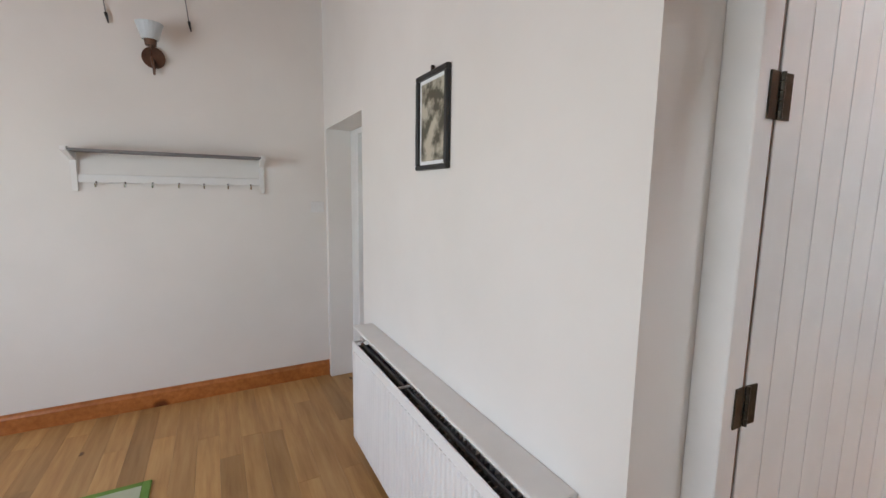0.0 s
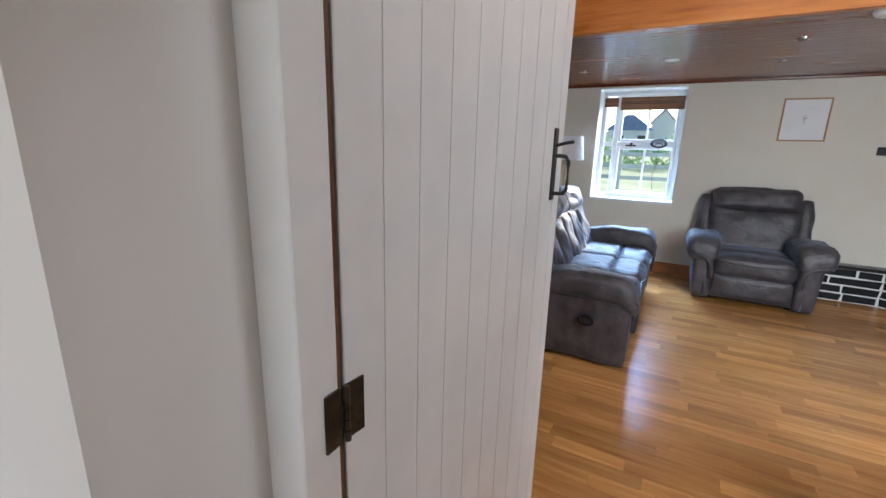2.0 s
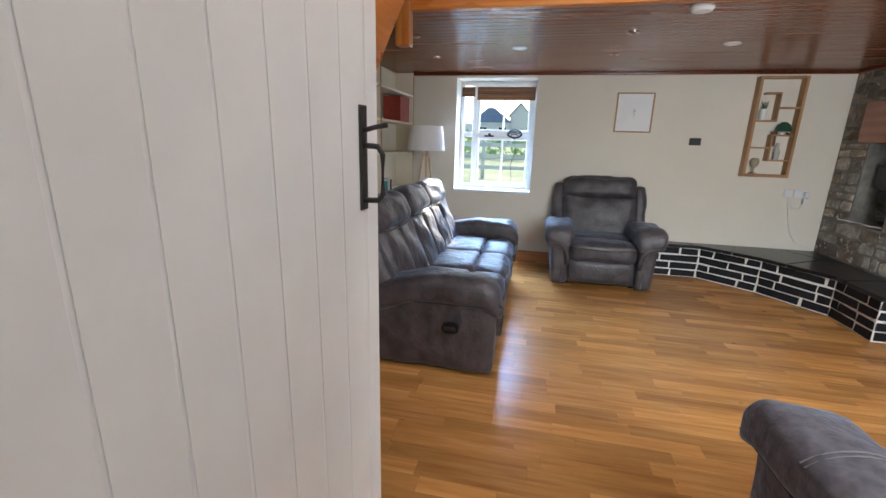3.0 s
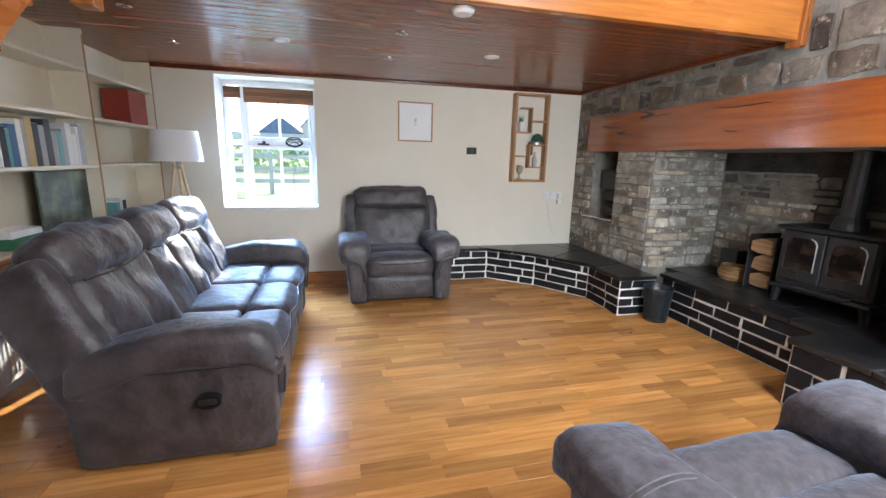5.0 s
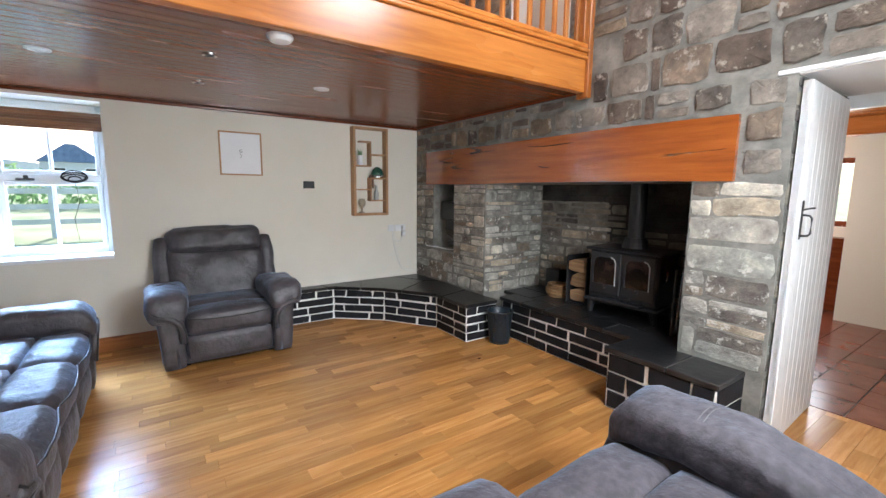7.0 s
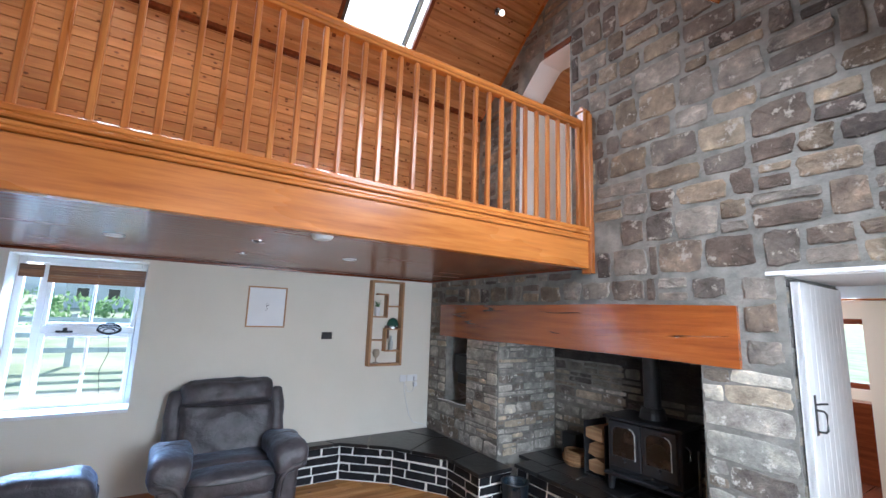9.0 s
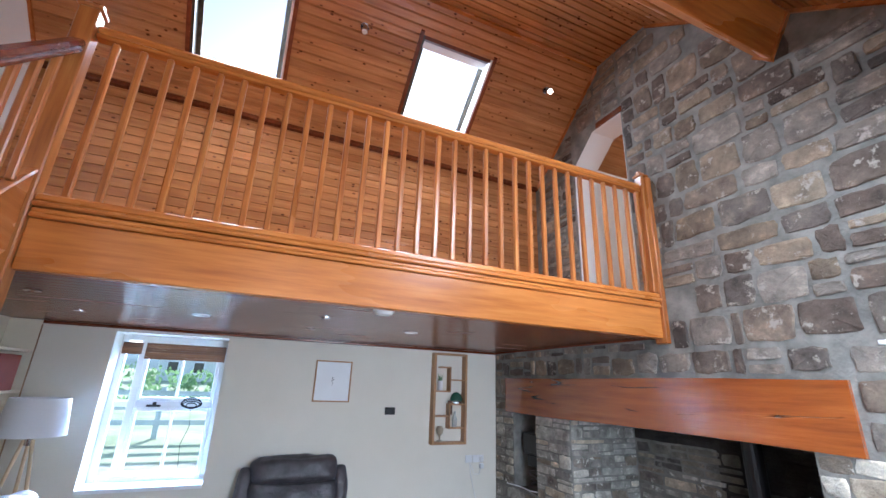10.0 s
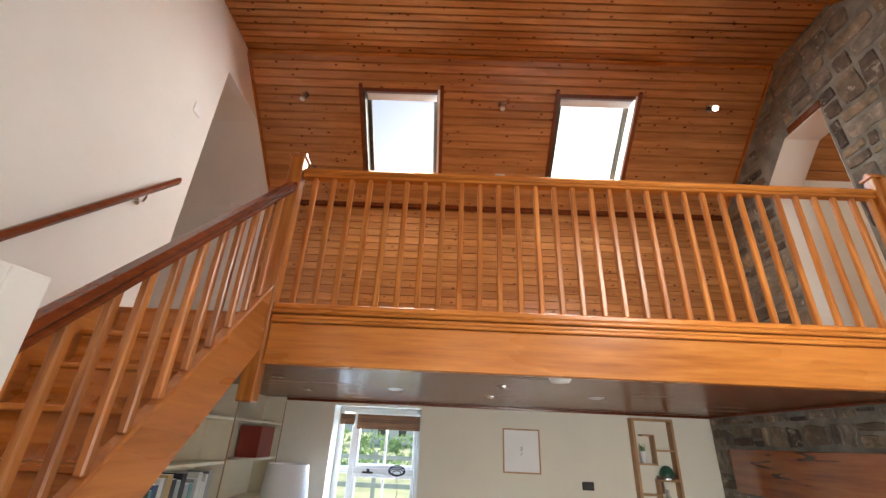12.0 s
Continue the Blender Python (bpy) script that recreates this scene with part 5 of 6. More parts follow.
cb = thing("base_cabinet", "brown timber kitchen base cabinet below the window", "cabinet", (0, 0, 0))
part("body", box(3.3, 4.6, -7.19, -6.95, 0, 0.88, 0.004), PINE_DARK, cb)
part("worktop", box(3.25, 4.62, -7.19, -6.92, 0.881, 0.92, 0.004), PINE_DARK, cb)

# ---- fittings on the gallery slope and soffit ----


def spot(x, y, lit):
    z = roof_z(x)
    s = thing("spotlight", "small chrome spotlight on the boarded slope, " + ("lit" if lit else "turned down"), "spotlight", (x, y, z), 0, "spotlights on the slope")
    part("rose", cyl((0, 0, -0.001), (-0.02 * 0.65, 0, -0.02 * 0.76), 0.035, n=20), CHROME, s)
    part("arm", cyl((-0.01, 0, -0.02), (-0.045, 0, -0.05), 0.008, n=8), BLACK_METAL, s)
    part("yoke", tube([(-0.045 + 0.02 * math.cos(a * 0.5), 0.036 * math.sin(a * 0.5), -0.055) for a in range(12)], 0.004, 6), BLACK_METAL, s)
    a, b, c = ((-0.03, 0.0, -0.04), (-0.09, 0.01, -0.085), (-0.096, 0.011, -0.089)) if lit else ((-0.045, 0, -0.03), (-0.05, 0, -0.10), (-0.0505, 0, -0.106))
    part("head", cyl(a, b, 0.020, 0.030, 16), CHROME, s)
    part("bulb", cyl(b, c, 0.024, n=16), LIT if lit else WHITE_PLASTIC, s)


spot(4.70, 1.57, False)
spot(4.72, -0.32, False)
spot(4.70, -2.28, True)
p = thing("blind_switch", "small cream control box on the boards", "control box", (5.25, -0.36, roof_z(5.25)))
part("case", box(-0.03, 0.02, -0.05, 0.05, -0.03, 0.0, 0.004), WHITE_PLASTIC, p)


def downlight(x, y, r, dark, label):
    d = thing("downlight", label, "ceiling light", (x, y, SOF), 0, "lights in the soffit")
    part("rim", lathe([(r, 0.0), (r * 1.0, -0.006), (r * 0.75, -0.010), (r * 0.66, 0.0)], 24), CHROME if dark else WHITE_PLASTIC, d)
    part("lens", cyl((0, 0, -0.002), (0, 0, -0.005), r * 0.66, n=20), BLACK_PLASTIC if dark else WHITE_PLASTIC, d)


for x, y in ((5.20, 0.52), (5.17, -1.09)):
    downlight(x, y, 0.06, False, "round white downlight in the varnished soffit")
for x, y in ((5.55, 1.33), (4.75, -0.29), (5.52, -0.29), (4.72, 1.31)):
    downlight(x, y, 0.04, True, "small round chrome and dark downlight in the soffit")
sd = thing("smoke_alarm", "round white smoke alarm on the soffit", "smoke alarm", (4.18, -0.55, SOF))
part("base", lathe([(0.065, 0), (0.065, -0.012), (0.05, -0.03), (0.0, -0.034)], 24), WHITE_PLASTIC, sd)

# ---- east wall ----
pf = thing("picture_frame", "thin oak frame with a small ink drawing on white paper", "picture", (EX, -0.71, 1.80))
w2, h2 = 0.195, 0.212
bm = box(-0.02, -0.001, -w2, w2, h2 - 0.014, h2, 0.002)
box(-0.02, -0.001, -w2, w2, -h2, -h2 + 0.014, 0.002, bm=bm)
box(-0.02, -0.001, -w2, -w2 + 0.014, -h2 + 0.014, h2 - 0.014, 0.002, bm=bm)
box(-0.02, -0.001, w2 - 0.014, w2, -h2 + 0.014, h2 - 0.014, 0.002, bm=bm)
part("frame", bm, LIGHT_OAK, pf)
part("paper", box(-0.008, -0.001, -w2 + 0.014, w2 - 0.014, -h2 + 0.014, h2 - 0.014), PAPER, pf)
part("ink_drawing", tube([(-0.0095, 0.01, -0.04), (-0.0095, -0.008, -0.02), (-0.0095, 0.012, 0.0), (-0.0095, -0.015, 0.02), (-0.0095, -0.005, 0.04), (-0.0095, 0.012, 0.03), (-0.0095, 0.0, 0.01)], 0.0028, 5), DARK_INK, pf)

th = thing("thermostat", "black thermostat screen on the cream wall", "thermostat", (EX, -1.375, 1.505))
part("case", box(-0.018, 0, -0.058, 0.058, -0.038, 0.038, 0.004), plain("matt_black_case", (0.012, 0.012, 0.013), 0.7), th)
part("screen", box(-0.0195, -0.0175, -0.04, 0.04, -0.022, 0.022), plain("grey_screen", (0.04, 0.042, 0.045), 0.2), th)

ws = thing("wall_shelf_unit", "tall light oak box shelf with staggered ledges and small ornaments", "wall shelf", (EX, -1.86, 1.158))
UW, UH, UD = 0.435, 1.01, 0.10
T = 0.016


def ledge(nm, u0, u1, v0, v1, d=UD):
    return part(nm, box(-d, -0.001, -u1, -u0, v0, v1, 0.0015), LIGHT_OAK, ws)


ledge("side", 0, T + 0.012, 0, UH)
ledge("side", UW - T - 0.012, UW, 0, UH)
ledge("end_board", T + 0.012, UW - T - 0.012, 0, T + 0.012)
ledge("end_board", T + 0.012, UW - T - 0.012, UH - T - 0.006, UH)
MID = 0.205
ledge("ledge", 0.03, MID, UH * 0.56, UH * 0.56 + T)
ledge("ledge", MID + T, UW - 0.03, UH * 0.69, UH * 0.69 + T)
ledge("ledge", MID + T, UW - 0.03, UH * 0.42, UH * 0.42 + T)
ledge("ledge", 0.03, MID, UH * 0.29, UH * 0.29 + T)
ledge("ledge", MID + T, UW - 0.03, UH * 0.165, UH * 0.165 + T)
ledge("ledge", 0.09, MID, UH * 0.83, UH * 0.83 + T)
ledge("divider", MID, MID + T, UH * 0.56, UH * 0.83 + T)
ledge("divider", MID, MID + T, UH * 0.165, UH * 0.42 + T)
ledge("divider", 0.03, 0.045, UH * 0.29, UH * 0.29 + T)


def orn(nm, label, cat, u, v):
    return thing(nm, label, cat, (EX - 0.05, -1.86 - u, 1.158 + v))


o = orn("potted_succulent", "small dark green succulent in a white cup on the oak ledge", "plant", 0.10, UH * 0.56 + T)
part("cup", lathe([(0.0, 0), (0.028, 0), (0.032, 0.11), (0.028, 0.11), (0.024, 0.02), (0, 0.02)], 16), WHITE_PLASTIC, o)
bm = bmesh.new()
for k in range(14):
    a = k * 2.4
    cyl((0, 0, 0.10), (0.035 * math.cos(a), 0.035 * math.sin(a), 0.13 + 0.03 * (k % 3)), 0.008, 0.001, 5, bm)
part("leaves", bm, HEDGE, o)
o = orn("dome_ornament", "small glass dome ornament with a green shade", "ornament", 0.315, UH * 0.42 + T)
DOME = plain("green_glazed", (0.03, 0.10, 0.07), 0.15)
part("dome", lathe([(0.075, 0.03), (0.072, 0.06), (0.055, 0.10), (0.025, 0.125), (0, 0.13)], 24), DOME, o)
part("base", lathe([(0, 0), (0.07, 0), (0.07, 0.02), (0.0, 0.03)], 20), CHROME, o)
o = orn("glass_vase", "slim clear and white bottle vase on the oak ledge", "vase", 0.30, UH * 0.165 + T)
part("vase", lathe([(0, 0), (0.025, 0), (0.03, 0.08), (0.012, 0.13), (0.012, 0.17)], 16), plain("milky", (0.5, 0.52, 0.5), 0.2), o)
o = orn("photo_card", "brown leaning photo card on the oak ledge", "ornament", 0.235, UH * 0.30)
part("card", box(-0.01, 0.0, -0.03, 0.03, 0.014, 0.17, 0.002), plain("brown_card", (0.12, 0.06, 0.035)), o)
o = orn("tea_light_holder", "small stemmed cream ornament in the lowest bay", "ornament", 0.115, T + 0.012)
part("stem", lathe([(0, 0), (0.035, 0), (0.035, 0.012), (0.008, 0.02), (0.010, 0.06), (0.035, 0.09), (0.045, 0.13), (0.03, 0.165), (0, 0.17)], 16), plain("cream_glaze", (0.4, 0.34, 0.25), 0.4), o)

so = thing("double_socket", "white double wall sockets with hanging leads", "socket", (EX, -2.42, 0.99))
part("plate", box(-0.010, 0, 0.0, 0.085, -0.04, 0.04, 0.002), WHITE_PLASTIC, so)
part("plate", box(-0.010, 0, -0.155, -0.01, -0.04, 0.04, 0.002), WHITE_PLASTIC, so)
part("plug", box(-0.05, -0.0105, -0.14, -0.09, -0.10, -0.045, 0.006), WHITE_PLASTIC, so)
part("plug", box(-0.045, -0.0105, -0.14, -0.095, -0.03, 0.025, 0.006), WHITE_PLASTIC, so)
part("lead", tube([(-0.03, -0.11, -0.1), (-0.03, -0.08, -0.16), (-0.02, -0.02, -0.16), (-0.02, 0.0, -0.1), (-0.012, 0.03, -0.05)], 0.004, 6), WHITE_PLASTIC, so)
part("lead", tube([(-0.012, 0.03, -0.04), (-0.02, 0.025, -0.15), (-0.015, -0.02, -0.32), (-0.02, -0.06, -0.45), (-0.02, -0.12, -0.53), (-0.03, -0.25, -0.56), (-0.06, -0.3, -0.60)], 0.004, 6), WHITE_PLASTIC, so)

# window blind, coil of wire on the transom
bl = thing("window_blind", "brown slatted bamboo blind raised to the window head", "blind", (0, 0, 0))
for k in range(7):
    part("slat", box(GX - 0.035, GX - 0.02, WIN[0] + 0.02, 1.09, 1.945 + k * 0.022, 1.9662 + k * 0.022, 0.002), BAMBOO, bl)
    part("slat", box(GX - 0.035, GX - 0.02, 1.12, WIN[1] - 0.02, 1.985 + k * 0.016, 2.0005 + k * 0.016, 0.002), BAMBOO, bl)
part("headrail", box(GX - 0.04, GX - 0.015, WIN[0] + 0.015, 1.09, 2.10, 2.125, 0.003), UPVC, bl)
co = thing("wire_coil", "coil of black cable hung on the window transom", "cable", (GX - 0.045, 0.60, 1.53))
for k in range(4):
    r = 0.036 + 0.009 * k
    part("loop", tube([(-0.006 * k, (r + 0.02 * math.sin(k)) * 1.25 * math.cos(a * math.pi / 10), 0.01 * k - 0.01 + r * 0.72 * math.sin(a * math.pi / 10)) for a in range(20)], 0.006, 6, closed=True), BLACK_PLASTIC, co)
part("tail", tube([(0, 0.0, -0.05), (0, -0.02, -0.2), (0.01, 0.03, -0.36), (0.01, 0.01, -0.55)], 0.003, 6), BLACK_PLASTIC, co)

# ---- hearth things ----
bs = thing("log_basket", "small round wicker basket on the slate hearth", "basket", (4.66, -3.34, 0.396))
for k in range(7):
    r = 0.112 + 0.02 * math.sin(k / 6 * math.pi)
    bm = tube([((r + 0.004 * (j % 2)) * math.cos(j * math.pi / 14), (r + 0.004 * (j % 2)) * 0.8 * math.sin(j * math.pi / 14), 0.01 + k * 0.0155) for j in range(28)], 0.0085, 5, closed=True)
    part("wicker_strand", bm, WICKER, bs)
part("base", cyl((0, 0, 0.0), (0, 0, 0.012), 0.10, n=16), WICKER, bs)
part("rim", tube([(0.112 * math.cos(j * math.pi / 14), 0.09 * math.sin(j * math.pi / 14), 0.118) for j in range(28)], 0.012, 6, closed=True), WICKER, bs)
lh = thing("log_holder", "black steel log holder filled with split logs by the stove", "log holder", (4.37, -3.38, 0.394))
bm = box(-0.13, -0.118, -0.16, 0.16, 0, 0.46, 0.002)
box(0.09, 0.102, -0.16, 0.16, 0, 0.46, 0.002, bm=bm)
box(-0.118, 0.09, -0.16, 0.16, 0, 0.012, bm=bm)
part("frame", bm, IRON, lh)
rl = random.Random(4)
for k in range(3):
    for x in (-0.015,):
        pts = [(x + 0.095 * rl.uniform(0.85, 1.0) * u, 0.085 + k * 0.145 + 0.072 * rl.uniform(0.8, 1.0) * v) for u, v in ((-1, -0.9), (0.2, -1), (1, -0.8), (0.9, 0.5), (0.1, 1), (-0.95, 0.8))]
        part("log", prism(pts, -0.15, 0.15 + rl.uniform(-0.02, 0.03), "y", bevel=0.004), LOG, lh)
fb = thing("firelighter_box", "small black box behind the basket", "box", (4.82, -3.48, 0.396))
part("case", box(-0.09, 0.09, -0.06, 0.06, 0, 0.24, 0.004), IRON, fb)
pk = thing("fire_tools", "black poker set standing beside the stove", "fire tools", (3.33, -3.05, 0.396))
for k in range(3):
    part("tool", cyl((0.03 * k - 0.03, 0, 0.01), (0.05 * k - 0.06, -0.03, 0.5), 0.008, n=8), CHROME if k == 1 else IRON, pk)

bi = thing("waste_bin", "dark blue-grey mesh waste bin standing on the oak floor", "bin", (4.79, -2.66, 0.0))
bm = lathe([(0.0, 0.0), (0.095, 0.0), (0.10, 0.02), (0.125, 0.31), (0.13, 0.315), (0.12, 0.305), (0.09, 0.02), (0, 0.012)], 28)
SMOKED = plain("smoked_blue_plastic", (0.018, 0.03, 0.042), 0.3)
SMOKED.node_tree.nodes["Principled BSDF"].inputs["Alpha"].default_value = 0.8
part("bucket", bm, SMOKED, bi, smooth=True)
part("rim", tube([(0.128 * math.cos(j * math.pi / 16), 0.128 * math.sin(j * math.pi / 16), 0.312) for j in range(32)], 0.005, 6, closed=True), BLACK_METAL, bi)

sp = thing("speaker", "black speaker box fixed in the stone niche", "speaker", (5.90, -2.90, 1.17))
part("cabinet", box(-0.15, 0.15, -0.1, 0.08, -0.06, 0.16, 0.008), BLACK_PLASTIC, sp)
part("lower_box", box(-0.15, 0.1, -0.1, 0.06, -0.18, -0.065, 0.008), BLACK_PLASTIC, sp)
part("grille", box(-0.13, 0.13, 0.081, 0.086, -0.04, 0.14, 0.003), BLACK_METAL, sp)
cbn = thing("cable_bundle", "grey bundle of cables lying on the niche ledge", "cable", (5.90, -2.90, 0.775))
for k in range(5):
    part("loop", tube([(0.10 * math.cos(a * 0.6 + k) * (1 + 0.1 * k), 0.05 * math.sin(a * 0.6 + k), 0.02 + 0.02 * k + 0.06 * abs(math.sin(a * 0.3 + k))) for a in range(11)], 0.006, 5), GREY_SHELF, cbn)
part("white_lead", tube([(0.3, 0.2, 0.01), (0.1, 0.16, 0.012), (-0.1, 0.17, 0.01), (-0.2, 0.12, 0.012)], 0.006, 6), WHITE_PLASTIC, cbn)

# ---- hall ----
rk = thing("coat_rack", "white hat and coat rack with grey shelf and metal hooks", "coat rack", (0, 3.67, 0))
for x in (-0.60, 0.47):
    bm = prism([(-0.001, 1.50), (-0.018, 1.50), (-0.018, 1.69), (-0.2, 1.735), (-0.2, 1.76), (-0.001, 1.76)], x, x + 0.03, "x", bevel=0.002)
    part("bracket", bm, GLOSS, rk)
for k in range(8):
    part("shelf_wire", box(-0.57, 0.47, -0.195 + k * 0.024, -0.180 + k * 0.024, 1.738, 1.75, 0.002), GREY_SHELF, rk)
part("rail", box(-0.57, 0.47, -0.016, -0.001, 1.555, 1.605, 0.002), GLOSS, rk)
for k in range(7):
    x = -0.48 + k * 0.148
    part("hook", tube([(x, -0.016, 1.56), (x, -0.03, 1.535), (x, -0.045, 1.53), (x, -0.055, 1.55)], 0.006, 6), CHROME, rk)


def wall_lamp(x, y, z, rz, lit):
    l = thing("wall_lamp", "bronze wall lamp with a frosted glass shade", "wall lamp", (x, y, z), rz)
    part("back_plate", cyl((0, 0, 0), (0, -0.02, 0), 0.065, n=24), BRONZE2, l)
    part("arm", tube([(0, -0.02, -0.02), (0, -0.09, -0.06), (0, -0.13, -0.02), (0, -0.13, 0.05)], 0.008, 8), BRONZE2, l)
    part("finial", cyl((0, -0.03, -0.04), (0, -0.03, -0.11), 0.012, 0.006, 8), BRONZE2, l)
    part("cup", cyl((0, -0.13, 0.04), (0, -0.13, 0.075), 0.03, 0.035, 16), BRONZE2, l)
    part("shade", cyl((0, -0.13, 0.075), (0, -0.13, 0.17), 0.045, 0.075, 20, caps=False), FROST, l)


BRONZE2 = mottled("aged_bronze", (0.09, 0.05, 0.035), (0.16, 0.09, 0.06), 0.4, 14, 0.1, 60, 0.6)
FROST = plain("frosted_glass", (0.55, 0.6, 0.63), 0.4)
wall_lamp(-0.13, 3.67, 2.36, 0, False)
l2 = thing("wall_light_bracket", "curved black wall light bracket above the picture", "wall lamp", (WX0, 2.24, 2.55))
part("back_plate", cyl((0, 0, 0), (-0.02, 0, 0), 0.05, n=20), BRONZE2, l2)
part("arm", tube([(-0.02, 0, 0), (-0.05, 0.02, -0.06), (-0.10, 0.07, -0.09), (-0.15, 0.11, -0.06), (-0.16, 0.13, 0.02), (-0.15, 0.13, 0.1)], 0.006, 8), BLACK_METAL, l2)
for x, zz in ((-0.36, 2.54), (0.08, 2.57)):
    s_ = thing("string_light_hook", "thin wire hanging on the hall wall with a dark end", "wire", (x, 3.67, zz))
    part("wire", tube([(0.0, -0.012, 0.05), (-0.02, -0.012, 0.25), (-0.03, -0.012, 0.44)], 0.003, 5), GREY_SHELF, s_)
    part("end", cyl((0, -0.014, 0.05), (0.01, -0.014, -0.01), 0.009, 0.004, 8), BLACK_METAL, s_)
sw = thing("light_switch", "white double light switch", "light switch", (0.905, 3.67, 1.395))
part("plate", box(-0.07, 0.03, -0.009, 0, -0.04, 0.045, 0.003), WHITE_PLASTIC, sw)
part("rocker", box(-0.045, -0.03, -0.012, -0.0095, -0.015, 0.015, 0.001), WHITE_PLASTIC, sw)
part("rocker", box(-0.01, 0.005, -0.012, -0.0095, -0.015, 0.015, 0.001), WHITE_PLASTIC, sw)
sw2 = thing("light_switch", "white light switch on the stair wall", "light switch", (4.08, NY, 4.05))
part("plate", box(-0.045, 0.045, -0.009, 0, -0.045, 0.045, 0.003), WHITE_PLASTIC, sw2)
hp = thing("picture_frame", "black-framed brown ink landscape on the white hall wall", "picture", (WX0, 1.785, 1.80))
w2, h2 = 0.135, 0.19
bm = box(-0.022, -0.001, -w2, w2, h2 - 0.02, h2, 0.003)
box(-0.022, -0.001, -w2, w2, -h2, -h2 + 0.02, 0.003, bm=bm)
box(-0.022, -0.001, -w2, -w2 + 0.02, -h2 + 0.02, h2 - 0.02, 0.003, bm=bm)
box(-0.022, -0.001, w2 - 0.02, w2, -h2 + 0.02, h2 - 0.02, 0.003, bm=bm)
part("frame", bm, BLACK_METAL, hp)
part("mount", box(-0.008, -0.001, -w2 + 0.02, w2 - 0.02, -h2 + 0.02, h2 - 0.02), PAPER, hp)
ART = mottled("ink_landscape", (0.09, 0.085, 0.06), (0.5, 0.47, 0.38), 0.7, 14, 0.0, 30, stops=(0.42, 0.58))
part("print", box(-0.010, -0.0085, -w2 + 0.036, w2 - 0.036, -h2 + 0.036, h2 - 0.036), ART, hp)
part("hook", cyl((-0.01, 0, h2), (-0.01, 0, h2 + 0.02), 0.008, n=8), BLACK_METAL, hp)
GREEN = plain("green_felt", (0.16, 0.3, 0.06), 0.9)
gm = thing("green_mat", "green woven mat with a pale border on the hall floor", "mat", (-0.33, 2.45, 0.0))
part("mat", box(-0.5, 0.14, -0.5, 0.30, 0.001, 0.012, 0.003), GREEN, gm)
part("border", box(-0.46, 0.10, -0.46, 0.26, 0.0125, 0.014), plain("pale_weave", (0.5, 0.55, 0.4), 0.9), gm)

# ---- pieces: floor boards, tiles, stones ----
floor = bpy.data.objects["floor"]
gable = bpy.data.objects["wall_gable"]
rp = random.Random(21)


def board_bm(x0, x1, y0, y1, z0=-0.012, z1=0.0, bm=None):
    bm = bmesh.new() if bm is None else bm
    b = 0.0006
    lo = [bm.verts.new(p) for p in ((x0, y0, z0), (x1, y0, z0), (x1, y1, z0), (x0, y1, z0))]
    mi = [bm.verts.new(p) for p in ((x0, y0, z1 - b), (x1, y0, z1 - b), (x1, y1, z1 - b), (x0, y1, z1 - b))]
    hi = [bm.verts.new(p) for p in ((x0 + b, y0 + b, z1), (x1 - b, y0 + b, z1), (x1 - b, y1 - b, z1), (x0 + b, y1 - b, z1))]
    for A, B in ((lo, mi), (mi, hi)):
        for i in range(4):
            j = (i + 1) % 4
            bm.faces.new((A[i], A[j], B[j], B[i]))
    bm.faces.new(hi)
    return bm


def lay(x0, x1, y0, y1, wd, lmin, lmax, material, near, name="floor_board"):
    rest = bmesh.new()
    n = round((x1 - x0) / wd)
    for i in range(n):
        a, b = x0 + (x1 - x0) * i / n, x0 + (x1 - x0) * (i + 1) / n
        y = y0 - rp.uniform(0, lmax)
        while y < y1:
            e = y + rp.uniform(lmin, lmax)
            p, q = max(y, y0), min(e, y1)
            if q - p > 0.02:
                dz = rp.uniform(-0.0003, 0.0001)
                if near(a, (p + q) / 2):
                    part(name, board_bm(a + 0.0003, b - 0.0003, p + 0.0003, q - 0.0003, z1=dz), material, floor)
                else:
                    board_bm(a + 0.0005, b - 0.0005, p + 0.0005, q - 0.0005, z1=dz, bm=rest)
            y = e
    if rest.verts:
        part(name + "_rest", rest, material, floor, kind="stuff")
    else:
        rest.free()


lay(WX, EX, SY - 0.2, NY, 0.088, 0.25, 0.80, OAK, lambda x, y: 1.9 < x < 4.6 and -2.4 < y < 1.2)
lay(-2.6, WX0, -0.4, 3.67, 0.118, 0.8, 1.9, HALL_OAK, lambda x, y: x > -1.2 and y > 1.0, "hall_board")
lay(WX0, 1.20, HD0, HD1, 0.118, 0.8, 0.9, HALL_OAK, lambda x, y: True, "hall_board")
lay(WX0, WX, DY0 - 0.04, DY1 + 0.04, 0.11, 0.9, 1.0, OAK, lambda x, y: True, "threshold_board")
lay(KX0, KX1, -3.63, SY - 0.2, 0.11, 0.5, 0.9, OAK, lambda x, y: True, "threshold_board")
for i in range(16):
    for j in range(11):
        x, y = 0.75 + i * 0.29, -3.64 - (j + 1) * 0.325
        part("floor_tile", board_bm(x + 0.004, x + 0.286, y + 0.004, y + 0.321), TERRACOTTA, floor)


